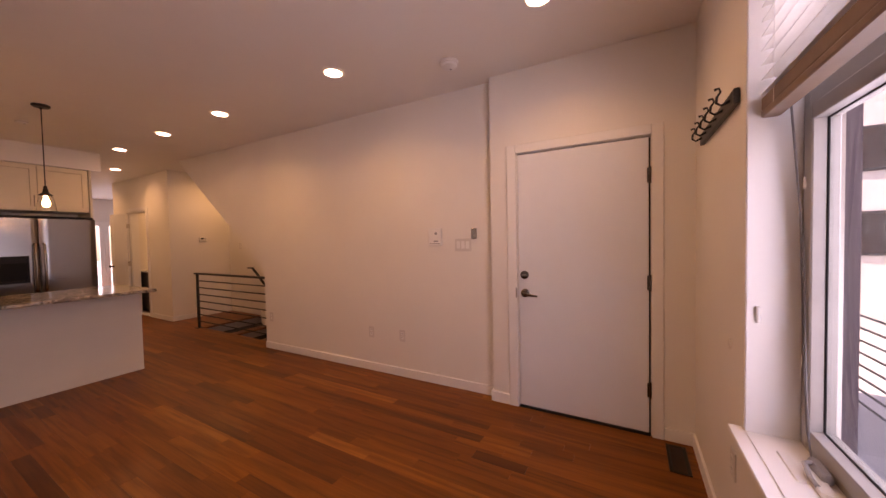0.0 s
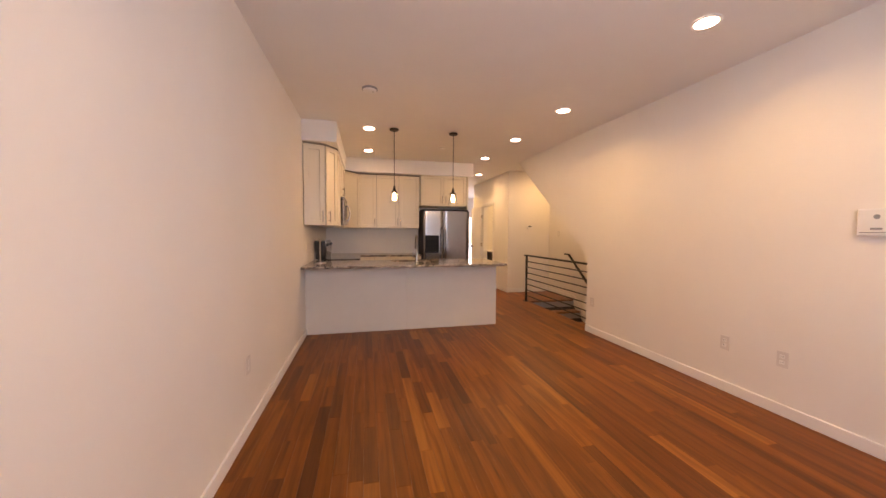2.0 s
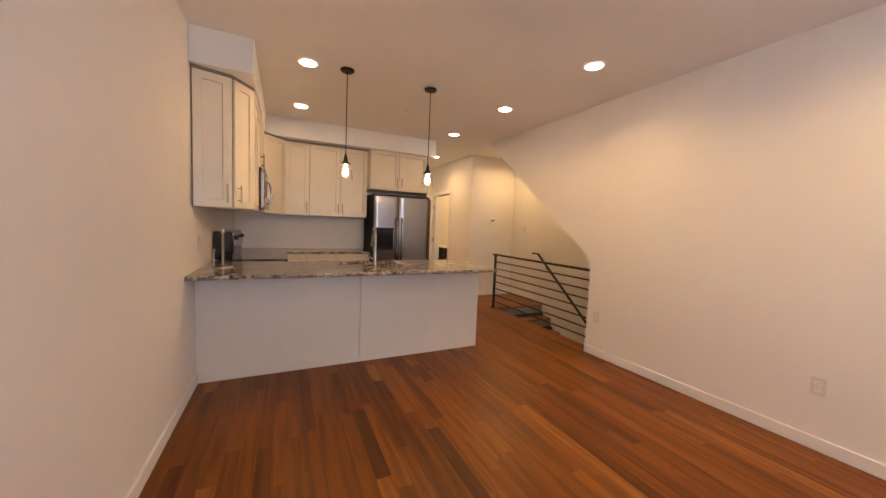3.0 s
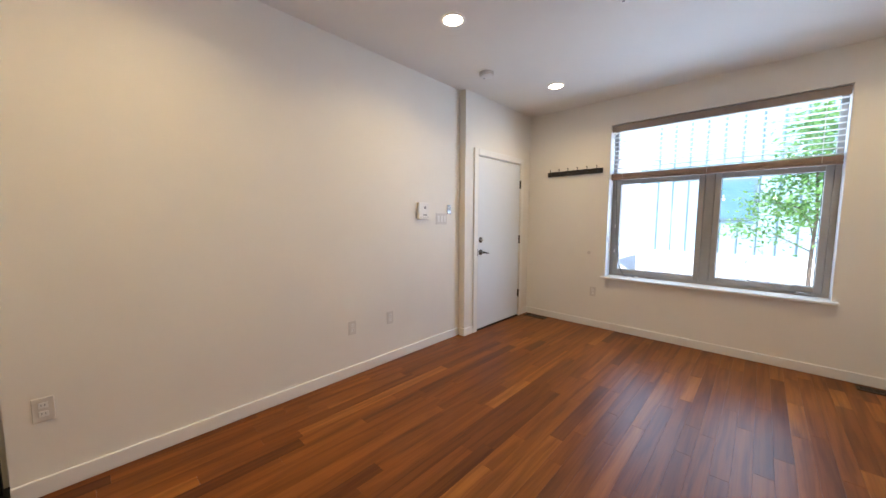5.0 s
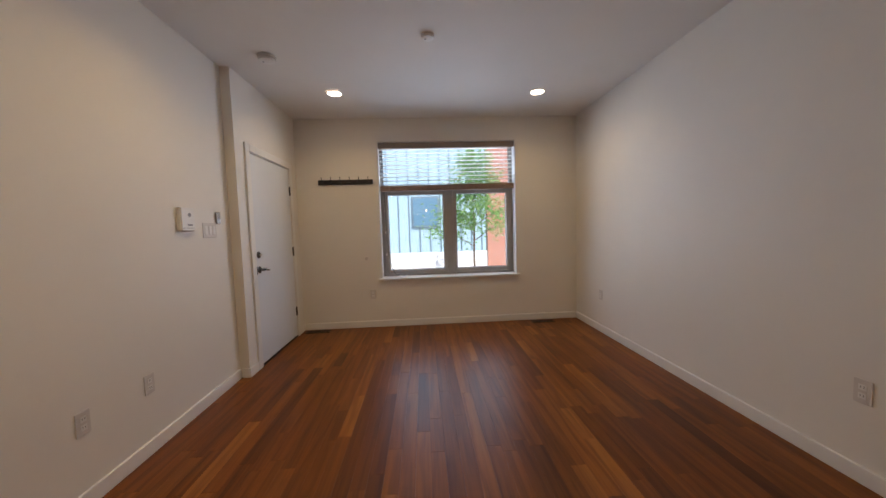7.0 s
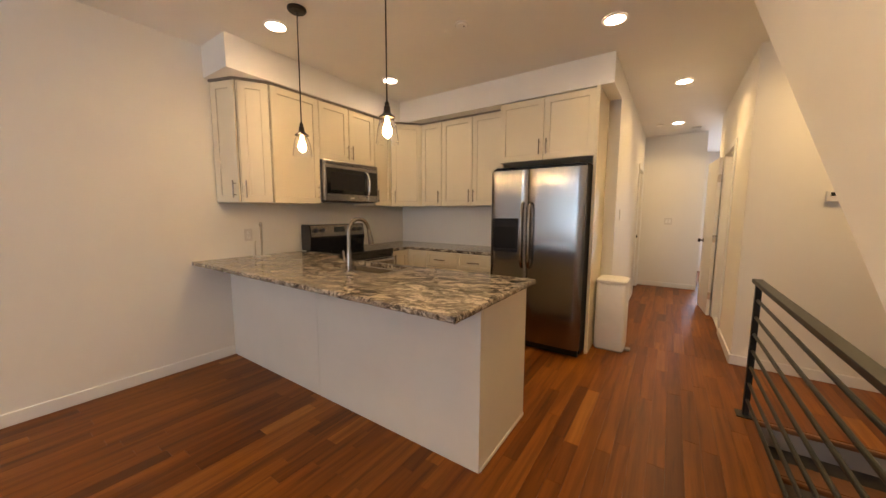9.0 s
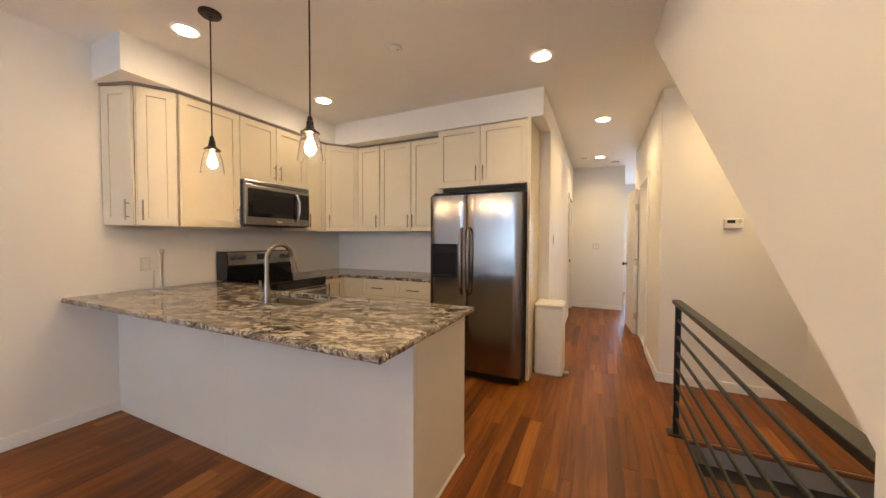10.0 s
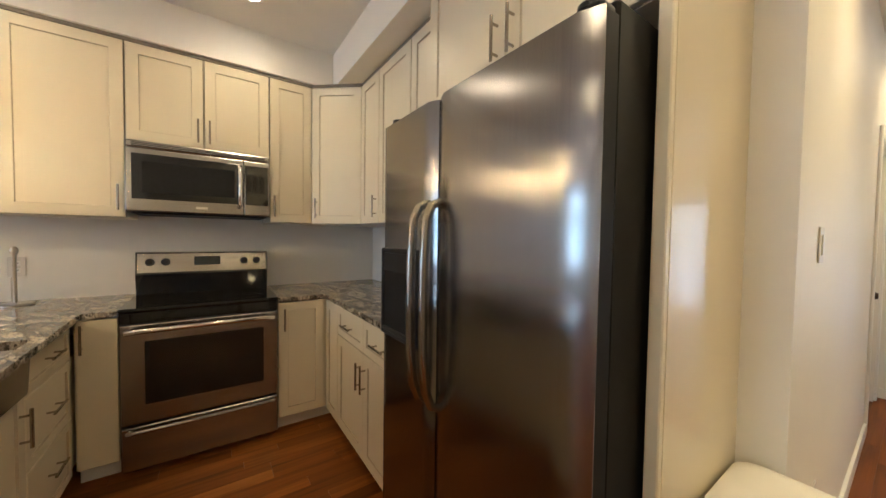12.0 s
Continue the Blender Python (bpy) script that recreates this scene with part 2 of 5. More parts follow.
BROWNSLAT = plain("brown_louvre", (0.13, 0.105, 0.08), 0.5)
BLUEGLASS = plain("blue_window_glass", (0.10, 0.19, 0.26), 0.08)
CORD = plain("grey_cord", (0.16, 0.15, 0.15), 0.7)
BROWNRAIL = plain("brown_rail", (0.26, 0.175, 0.125), 0.5, 0.0, 9.0, 0.2)
BLINDRAIL = plain("blind_rail", (0.30, 0.24, 0.20), 0.5, 0.0, 6.0, 0.1)
PANE = pane_mat()
CLEAR = glass_mat("clear_glass")
LENS = glow("lamp_lens", (1.0, 0.80, 0.55), 10.0)
BULB = glow("bulb_glow", (1.0, 0.66, 0.28), 30.0)
RISER = paint("riser_paint", (0.34, 0.34, 0.35), 0.5, 0.05, 0.1)
REDGE = plain("floor_edge_oak", (0.22, 0.095, 0.042), 0.35)
ESPRESSO = plain("espresso_wood", (0.02, 0.016, 0.014), 0.4)
SIDING = plain("blue_grey_siding", (0.30, 0.42, 0.48), 0.5, 0.1, 2.0, 0.08)
SEAM = plain("siding_seam", (0.11, 0.16, 0.19), 0.5, 0.1, 2.0, 0.08)
STUCCO = paint("pale_stucco", (0.62, 0.60, 0.57), 0.9, 0.05, 0.4)
CONCRETE = paint("concrete", (0.50, 0.49, 0.46), 0.9, 0.12, 0.5)
BRICK = brick_mat()
BARK = plain("bark", (0.14, 0.10, 0.07), 0.9)
LEAF = plain("leaf", (0.12, 0.24, 0.06), 0.6, 0.0, 3.0, 0.35)
lt = LEAF.node_tree
shine = lt.nodes.new("ShaderNodeBsdfTranslucent")
shine.inputs["Color"].default_value = (0.22, 0.40, 0.12, 1)
both = lt.nodes.new("ShaderNodeMixShader")
both.inputs[0].default_value = 0.5
lt.links.new(lt.nodes["Principled BSDF"].outputs[0], both.inputs[1])
lt.links.new(shine.outputs[0], both.inputs[2])
lt.links.new(both.outputs[0], lt.nodes["Material Output"].inputs["Surface"])
DISPLAY = plain("display_glass", (0.03, 0.035, 0.035), 0.1)
INK = plain("dark_ink", (0.06, 0.06, 0.06), 0.6)
for dull in (CASEBLACK, BLACK, DARKGREY):
    dull.node_tree.nodes["Principled BSDF"].inputs["Specular IOR Level"].default_value = 0.18

# ---- mesh helpers ----
ORIGIN = {}


def thing(name, at, label, category, group="", kind=""):
    ob = new(name)
    ob.empty_display_size = 0.1
    ob.location = at
    ORIGIN[ob.name] = Vector(at)
    return tagged(ob, label, category, group, kind)


def smooth(me, angle=0.6):
    me.polygons.foreach_set("use_smooth", [True] * len(me.polygons))
    me.set_sharp_from_angle(angle=angle)


def part(name, bm, material, parent=None, label="", shade=False):
    """Links a bmesh, given in world places, as one mesh under a thing or a part."""
    o = ORIGIN[parent.name] if parent else Vector((0, 0, 0))
    bmesh.ops.translate(bm, verts=bm.verts, vec=-o)
    bmesh.ops.recalc_face_normals(bm, faces=bm.faces)
    me = bpy.data.meshes.new(name)
    bm.to_mesh(me)
    bm.free()
    me.materials.append(material)
    if shade:
        smooth(me)
    ob = new(name, me)
    ORIGIN[ob.name] = o
    if parent:
        ob.parent = parent
    return tagged(ob, label)


def solid(name, bm, material, label, category, group="", kind="", shade=False):
    """A thing that is one mesh."""
    vs = [v.co for v in bm.verts]
    at = Vector(((min(v.x for v in vs) + max(v.x for v in vs)) / 2, (min(v.y for v in vs) + max(v.y for v in vs)) / 2, min(v.z for v in vs)))
    ob = part(name, bm, material, None, "", shade)
    ob.data.transform(Matrix.Translation(-at))
    ob.location = at
    ORIGIN[ob.name] = at
    return tagged(ob, label, category, group, kind)


def loft(bm, rings, cap=True):
    """Skins closed rings of equal length."""
    vs = [[bm.verts.new(p) for p in r] for r in rings]
    for a, b in zip(vs, vs[1:]):
        k = len(a)
        for i in range(k):
            bm.faces.new((a[i], a[(i + 1) % k], b[(i + 1) % k], b[i]))
    if cap:
        bm.faces.new(vs[0][::-1])
        bm.faces.new(vs[-1])
    return bm


def box(x0, x1, y0, y1, z0, z1, bev=0.0, bm=None):
    """Box, its edges chamfered where bev is given."""
    bm = bm or bmesh.new()
    if bev <= 0:
        return loft(bm, [[(x0, y0, z), (x1, y0, z), (x1, y1, z), (x0, y1, z)] for z in (z0, z1)])
    e = min(bev, (x1 - x0) / 2.1, (y1 - y0) / 2.1, (z1 - z0) / 2.1)

    def ring(z, i):
        a, b, c, d = x0 + i, x1 - i, y0 + i, y1 - i
        return [(a + e, c, z), (b - e, c, z), (b, c + e, z), (b, d - e, z), (b - e, d, z), (a + e, d, z), (a, d - e, z), (a, c + e, z)]
    return loft(bm, [ring(z0, e * 0.55), ring(z0 + e, 0), ring(z1 - e, 0), ring(z1, e * 0.55)])


def prism(pts, axis, a, b, bm=None):
    """Extrudes a polygon along an axis; pts are the other two coordinates in order."""
    bm = bm or bmesh.new()
    k = "xyz".index(axis)

    def put(p, h):
        q = list(p)
        q.insert(k, h)
        return tuple(q)
    return loft(bm, [[put(p, a) for p in pts], [put(p, b) for p in pts]])


def disc_ring(c, r, axis, n, k=0.0):
    c = Vector(c)
    axis = Vector(axis).normalized()
    u = axis.orthogonal().normalized()
    w = axis.cross(u)
    return [tuple(c + u * r * math.cos(2 * math.pi * i / n + k) + w * r * math.sin(2 * math.pi * i / n + k)) for i in range(n)]


def rod(p, q, r, n=12, bm=None):
    bm = bm or bmesh.new()
    d = Vector(q) - Vector(p)
    return loft(bm, [disc_ring(p, r, d, n), disc_ring(q, r, d, n)])


def turned(c, prof, n=24, bm=None, axis=(0, 0, 1), cap=True):
    """Turned shape round an axis through c; prof is (radius, height) from below."""
    bm = bm or bmesh.new()
    a = Vector(axis).normalized()
    return loft(bm, [disc_ring(Vector(c) + a * h, max(r, 0.0004), a, n) for r, h in prof], cap)


def tube(pts, r, n=10, bm=None):
    """Round tube along points."""
    bm = bm or bmesh.new()
    pts = [Vector(p) for p in pts]
    rings, u = [], None
    for i, p in enumerate(pts):
        t = (pts[min(i + 1, len(pts) - 1)] - pts[max(i - 1, 0)]).normalized()
        u = t.orthogonal().normalized() if u is None else (u - t * u.dot(t)).normalized()
        w = t.cross(u)
        rr = r[i] if isinstance(r, (list, tuple)) else r
        rings.append([tuple(p + u * rr * math.cos(2 * math.pi * k / n) + w * rr * math.sin(2 * math.pi * k / n)) for k in range(n)])
    return loft(bm, rings)


def arc(c, r, a0, a1, u, w, n=10):
    c, u, w = Vector(c), Vector(u), Vector(w)
    return [tuple(c + u * r * math.cos(a0 + (a1 - a0) * i / n) + w * r * math.sin(a0 + (a1 - a0) * i / n)) for i in range(n + 1)]


def structure(name, bm, material, label, category):
    return tagged(part(name, bm, material), label, category, "", "structure")

# ---- structure ----
XL, XR, XD, YJ = 0.0, 3.755, 3.68, 1.39         # side walls, door bay, its return
YE, ZE = 4.58, 1.02                             # where the stair wall ends, low end of its slope
YS = 6.69                                       # where the slope meets the ceiling
XW = 4.886                                      # far wall of the stairs
YB = 7.56                                       # kitchen back wall and landing wall
HL, HR = 2.87, 3.865                            # hall walls
NOSE, RUN, RISE = 6.58, 0.235, 0.19             # stairs going down



def xr(y):
    """Face of the long wall, which stands a little out of square."""
    return 3.762 - 0.0169 * (y - YJ)


structure("wall_left", box(-0.15, XL, -0.25, YB + 0.12, -0.02, C + 0.1), WALL, "plain white painted living room wall", "wall")

# window wall in four pieces round the opening
WX0, WX1, WZ0, WZ1 = 0.83, 2.635, 0.635, 2.42
bm = box(-0.15, WX0, -0.25, 0, -0.3, C + 0.1)
box(WX1, XD + 0.25, -0.25, 0, -0.3, C + 0.1, 0, bm)
box(WX0, WX1, -0.25, 0, -0.3, WZ0, 0, bm)
box(WX0, WX1, -0.25, 0, WZ1, C + 0.1, 0, bm)
structure("wall_front", bm, WALL, "white painted front wall with a deep window opening", "wall")

# door bay, proud of the long wall
DY0, DY1, DZ = 0.245, 1.165, 2.055
bm = box(XD, XD + 0.16, 0, DY0, -0.02, C + 0.1)
box(XD, XD + 0.16, DY1, YJ, -0.02, C + 0.1, 0, bm)
box(XD, XD + 0.16, DY0, DY1, DZ, C + 0.1, 0, bm)
structure("wall_entry", bm, WALL, "white painted wall bay around the entry door", "wall")
# unseen panel added behind the door to keep outside light out
structure("entry_light_block", box(XD + 0.16, XD + 0.22, 0, YJ, -0.3, C + 0.1), WALL, "unseen panel closing the opening behind the entry door", "wall")

# long wall whose end slopes up under the upper stairs
bm = prism([(YJ, -0.02), (YE, -0.02), (YE, ZE), (YS, C), (YS, C + 0.1), (YJ, C + 0.1)], "x", XR, XR + 0.12)
for v in bm.verts:
    v.co.x += xr(v.co.y) - XR
structure("wall_right", bm, WALL, "white painted wall with a sloping stair edge", "wall")
SL = (C - ZE) / (YS - YE)
YLOW = 2.9
bm = prism([(YLOW, ZE - SL * (YE - YLOW)), (YS, C), (YS, C + 0.1), (YLOW, ZE - SL * (YE - YLOW) + 0.25)], "x", XR + 0.12, XW)
structure("stair_soffit", bm, WALL, "sloping plaster underside of the upper stairs", "ceiling")
structure("wall_stairs", box(XW, XW + 0.12, 2.6, YB + 0.12, -2.6, C + 0.1), WALL, "plain white wall beside the stairs", "wall")
structure("wall_stairs_low", box(XR, XR + 0.12, 2.6, NOSE + 0.02, -2.6, -0.03), WALL, "white wall below the railing", "wall")
structure("wall_stairs_foot", box(XR + 0.12, XW, 2.48, 2.6, -2.6, 1.2), WALL, "plain wall at the foot of the stairs", "wall")
structure("floor_basement", box(XR + 0.12, XW, 2.6, NOSE, -2.62, -2.47), REDGE, "dark wooden floor at the foot of the stairs", "floor")
structure("wall_landing", box(HR, XW, YB, YB + 0.12, -0.02, C + 0.1), WALL, "white painted wall with a thermostat", "wall")
structure("wall_kitchen", box(0, HL, YB, YB + 0.12, -0.02, C + 0.1), WALL, "white painted kitchen back wall", "wall")

# hall
BY0, BY1, BZ = 8.46, 9.2, 2.06
LY0, LY1 = 10.04, 10.86
bm = box(HL - 0.12, HL, YB + 0.12, LY0, -0.02, C + 0.1)
box(HL - 0.12, HL, LY1, 11.12, -0.02, C + 0.1, 0, bm)
box(HL - 0.12, HL, LY0, LY1, 2.06, C + 0.1, 0, bm)
structure("wall_hall_left", bm, WALL, "white painted hallway wall", "wall")
bm = box(HR, HR + 0.12, YB + 0.12, BY0, -0.02, C + 0.1)
box(HR, HR + 0.12, BY1, 10.05, -0.02, C + 0.1, 0, bm)
box(HR, HR + 0.12, BY0, BY1, BZ, C + 0.1, 0, bm)
structure("wall_hall_right", bm, WALL, "white hallway wall with a bathroom doorway", "wall")
structure("wall_hall_end", box(HL, 3.775, 11.0, 11.12, -0.02, C + 0.1), WALL, "plain white wall at the hall's end", "wall")
# bathroom
structure("wall_bath_far", box(HR + 0.12, 5.6, 9.5, 9.62, -0.02, C + 0.1), WALL, "cream bathroom wall", "wall")
structure("wall_bath_near", box(HR + 0.12, 5.6, YB + 0.12, 7.8, -0.02, C + 0.1), WALL, "cream bathroom wall", "wall")
structure("wall_bath_side", box(5.6, 5.72, YB, 9.62, -0.02, C + 0.1), WALL, "cream bathroom wall", "wall")
# rear room with a glazed door
structure("wall_rear_side", box(5.6, 5.72, 9.62, 13.62, -0.02, C + 0.1), WALL, "plain white rear room wall", "wall")
structure("wall_rear_left", box(3.655, 3.775, 11.12, 13.5, -0.02, C + 0.1), WALL, "plain white rear room wall", "wall")
structure("wall_rear_near", box(HR + 0.12, 5.6, 9.93, 10.05, -0.02, C + 0.1), WALL, "plain white rear room wall", "wall")
GX0, GX1 = 3.92, 5.42
bm = box(3.655, GX0, 13.5, 13.62, -0.02, C + 0.1)
box(GX1, 5.72, 13.5, 13.62, -0.02, C + 0.1, 0, bm)
box(GX0, GX1, 13.5, 13.62, 2.1, C + 0.1, 0, bm)
structure("wall_rear", bm, WALL, "white rear wall with a glazed door", "wall")
# unseen wall, added to close off what lies behind the shut door
structure("wall_behind_hall_door", box(1.9, 2.0, 9.6, 11.3, -0.02, C + 0.1), WALL, "unseen plain wall behind the closed hall door", "wall")

# ceilings
bm = box(-0.15, XR + 0.12, -0.25, YB + 0.12, C, C + 0.12)
box(XR + 0.12, XW + 0.12, YS, YB + 0.12, C, C + 0.12, 0, bm)
box(HL - 0.12, 5.72, YB + 0.12, 13.62, C, C + 0.12, 0, bm)
structure("ceiling", bm, CEIL, "flat white painted ceiling", "ceiling")
# unseen slab added above the ceiling to block the sky's light
structure("sky_cover", box(-0.3, 5.9, -0.25, 13.7, C + 0.24, C + 0.34), CONCRETE, "unseen flat slab closing off the sky above the rooms", "roof")
bm = box(0, 0.415, 5.03, YB, 2.462, C)
box(0.415, HL, 7.05, YB, 2.462, C, 0, bm)
structure("kitchen_soffit", bm, WALL, "white boxed soffit over the kitchen cabinets", "soffit")

# baseboards, each a chamfered board
def board(name, x0, x1, y0, y1, h=0.085):
    tagged(part(name, box(x0, x1, y0, y1, 0, h, 0.004), TRIM), "white painted wooden baseboard", "baseboard", "", "structure")


board("baseboard_left", 0, 0.016, 0.016, 5.14)
board("baseboard_front", 0.016, XD - 0.016, 0, 0.016)
board("baseboard_entry_a", XD - 0.016, XD, 0, DY0 - 0.075)
board("baseboard_entry_b", XD - 0.016, XD, DY1 + 0.082, YJ + 0.016)
board("baseboard_return", XD, XR - 0.016, YJ, YJ + 0.016)
bm = box(XR - 0.016, XR, YJ + 0.016, YE, 0, 0.085, 0.004)
for v in bm.verts:
    v.co.x += xr(v.co.y) - XR
structure("baseboard_right", bm, TRIM, "white painted wooden baseboard", "baseboard")
board("baseboard_landing", HR - 0.016, XW, YB - 0.016, YB)
board("baseboard_stairs", XW - 0.016, XW, NOSE + 0.061, YB - 0.016)
board("baseboard_hall_right", HR - 0.016, HR, YB, BY0 - 0.07)
board("baseboard_hall_right_b", HR - 0.016, HR, BY1 + 0.07, 10.05)
board("baseboard_hall_left", HL, HL + 0.016, YB, LY0 - 0.07)
board("baseboard_hall_end", HL + 0.016, 3.775, 10.984, 11.0)
board("baseboard_recess", 2.765, HL, YB - 0.016, YB)

# ---- entry door ----
def casing(name, x0, x1, pieces, label):
    bm = bmesh.new()
    for y0, y1, z0, z1 in pieces:
        box(x0, x1, y0, y1, z0, z1, 0.004, bm)
    return tagged(part(name, bm, TRIM), label, "trim", "", "structure")


casing("trim_entry", XD - 0.018, XD, [(DY1 + 0.004, DY1 + 0.08, 0, DZ + 0.072), (DY0 - 0.072, DY0 - 0.004, 0, DZ + 0.072), (DY0 - 0.004, DY1 + 0.004, DZ + 0.004, DZ + 0.072)], "flat white door casing")
d = thing("door_1", (XD, DY0, 0), "closed pale grey painted steel entry door", "door", "", "structure")
part("jamb", box(XD + 0.004, XD + 0.15, DY1 - 0.006, DY1 - 0.001, 0, DZ - 0.001), TRIM, d)
part("leaf", box(XD - 0.004, XD + 0.04, DY0 + 0.012, DY1 - 0.010, 0.022, DZ - 0.010, 0.002), DOOR, d)
part("threshold", box(XD - 0.01, XD + 0.14, DY0 + 0.001, DY1 - 0.001, 0.0, 0.016, 0.004), BLACK, d, "black door sill")
# dark sheet behind the whole leaf paints the shade in its gap
part("gap_backing", box(XD + 0.045, XD + 0.06, DY0 + 0.001, DY1 - 0.001, 0.016, DZ - 0.001), DARKGREY, d, "dark sheet behind the leaf, shading the door gap")
for hz in (1.79, 1.06, 0.32):
    bm = rod((XD - 0.010, DY0 + 0.004, hz - 0.055), (XD - 0.010, DY0 + 0.004, hz + 0.055), 0.0075)
    box(XD - 0.007, XD - 0.0045, DY0 + 0.012, DY0 + 0.022, hz - 0.05, hz + 0.05, 0.001, bm)
    part("hinge", bm, AGED, d, "darkened steel hinge")
bolt = part("deadbolt", turned((XD - 0.004, 1.108, 1.085), [(0.033, 0), (0.033, 0.008), (0.026, 0.014), (0.012, 0.016), (0.012, 0.02)], 24, None, (-1, 0, 0)), AGED, d, "darkened nickel deadbolt", True)
part("thumb_turn", box(XD - 0.036, XD - 0.02, 1.09, 1.126, 1.079, 1.091, 0.003), NICKEL, bolt)
lev = part("lever_rose", turned((XD - 0.004, 1.105, 0.94), [(0.034, 0), (0.034, 0.007), (0.026, 0.012), (0.013, 0.014), (0.013, 0.05)], 24, None, (-1, 0, 0)), AGED, d, "darkened nickel rose", True)
part("lever", tube([(XD - 0.05, 1.105, 0.94), (XD - 0.056, 1.085, 0.939), (XD - 0.054, 1.045, 0.93), (XD - 0.05, 1.0, 0.925)], [0.011, 0.011, 0.009, 0.007]), AGED, lev, "darkened nickel lever", True)
part("latch_plate", box(XD - 0.0205, XD - 0.0185, DY1 + 0.006, DY1 + 0.014, 0.90, 0.98), DARKGREY, d)

# ---- front window ----
w = thing("window_1", (1.73, -0.18, WZ0), "wide grey-framed casement window with a fixed pane above", "window", "", "structure")
FY0, FY1 = -0.215, -0.15


def ringframe(x0, x1, z0, z1, t, y0, y1, bm=None):
    bm = bm or bmesh.new()
    box(x0, x0 + t, y0, y1, z0, z1, 0.004, bm)
    box(x1 - t, x1, y0, y1, z0, z1, 0.004, bm)
    box(x0 + t, x1 - t, y0, y1, z0, z0 + t, 0.004, bm)
    box(x0 + t, x1 - t, y0, y1, z1 - t, z1, 0.004, bm)
    return bm


bm = ringframe(WX0 + 0.001, WX1 - 0.001, WZ0 + 0.001, WZ1 - 0.001, 0.045, FY0, FY1)
box(WX0 + 0.046, WX1 - 0.046, FY0, FY1, 1.80, 1.87, 0.004, bm)
box(1.665, 1.745, FY0, FY1, WZ0 + 0.046, 1.80, 0.004, bm)
part("window_frame", bm, WINFRAME, w)
part("reveal_liner", ringframe(WX0 + 0.0005, WX1 - 0.0005, WZ0 + 0.012, WZ1 - 0.0005, 0.004, FY1, -0.002), TRIM, w, "white window reveal")
for x0, x1 in ((WX0 + 0.048, 1.663), (1.747, WX1 - 0.048)):
    s = part("sash", ringframe(x0, x1, WZ0 + 0.05, 1.797, 0.05, FY0 + 0.01, FY1 + 0.012), WINFRAME, w)
    p = part("pane", box(x0 + 0.05, x1 - 0.05, -0.186, -0.180, WZ0 + 0.10, 1.747), PANE, s)
    p.visible_shadow = False
    part("gasket", ringframe(x0 + 0.048, x1 - 0.048, WZ0 + 0.098, 1.749, 0.006, -0.179, -0.172), BLACK, s)
    cx = (x0 + x1) / 2 + (-0.28 if x0 < 1 else 0.25)
    bm = box(cx - 0.05, cx + 0.05, FY1 + 0.0125, FY1 + 0.04, WZ0 + 0.02, WZ0 + 0.05, 0.006)
    tube([(cx + 0.02, FY1 + 0.04, WZ0 + 0.045), (cx + 0.0, FY1 + 0.06, WZ0 + 0.05), (cx - 0.05, FY1 + 0.065, WZ0 + 0.035), (cx - 0.08, FY1 + 0.06, WZ0 + 0.03)], 0.007, 8, bm)
    part("crank", bm, GREYPLASTIC, w, "folding window crank", True)
p = part("pane", box(WX0 + 0.046, WX1 - 0.046, -0.186, -0.180, 1.87, WZ1 - 0.046), PANE, w)
p.visible_shadow = False
for hz in (0.95, 1.25, 1.55):
    part("sash_lock", box(WX1 - 0.062, WX1 - 0.046, FY1 + 0.0005, FY1 + 0.016, hz - 0.02, hz + 0.02, 0.004), PLASTIC, w, "small white sash lock")
structure("window_sill", box(WX0 - 0.04, WX1 + 0.04, -0.149, 0.042, WZ0 - 0.012, WZ0 + 0.0115, 0.005), TRIM, "white painted window sill board", "sill")

# blind, drawn up to the upper pane
bl = thing("window_blind", (1.73, -0.06, 1.84), "raised white slatted blind with a brown bottom rail", "blind")
BX0, BX1 = WX0 + 0.012, WX1 - 0.012
part("headrail", box(BX0, BX1, -0.09, -0.03, 2.365, 2.413, 0.004), BLINDRAIL, bl, "brown head rail")
part("valance", box(BX0 - 0.004, BX1 + 0.004, -0.028, -0.016, 2.338, 2.410, 0.004), BLINDRAIL, bl, "brown valance strip")
part("bottom_rail", box(BX0, BX1, -0.088, -0.036, 1.792, 1.818, 0.006), BROWNRAIL, bl, "brown bottom rail")
part("stacked_slats", box(BX0, BX1, -0.085, -0.038, 1.819, 1.862, 0.003), BROWNRAIL, bl, "bunched slats above the rail")
for k in range(10):
    z = 1.875 + k * 0.0505
    bm = prism([(-0.088, z + 0.001), (-0.075, z + 0.0045), (-0.062, z + 0.0055), (-0.049, z + 0.0045), (-0.036, z + 0.001), (-0.036, z - 0.0012), (-0.049, z + 0.0022), (-0.062, z + 0.0032), (-0.075, z + 0.0022), (-0.088, z - 0.0012)], "x", BX0 + 0.002, BX1 - 0.002)
    part("slat", bm, BLIND, bl)
for cx in (BX0 + 0.12, 1.73, BX1 - 0.12):
    for cy in (-0.087, -0.0365):
        part("ladder_cord", rod((cx, cy, 1.81), (cx, cy, 2.37), 0.0012, 6), BLIND, bl)
part("pull_cord", tube([(2.585, -0.075, 2.36), (2.585, -0.10, 1.85), (2.575, -0.125, 1.45), (2.57, -0.13, 1.2), (2.555, -0.13, 0.95), (2.51, -0.125, 0.75), (2.45, -0.12, 0.665), (2.49, -0.125, 0.70), (2.53, -0.13, 0.86), (2.55, -0.132, 1.05), (2.565, -0.132, 1.3), (2.58, -0.1, 1.85), (2.58, -0.078, 2.36)], 0.0028, 6), CORD, bl, "looped grey pull cord", True)
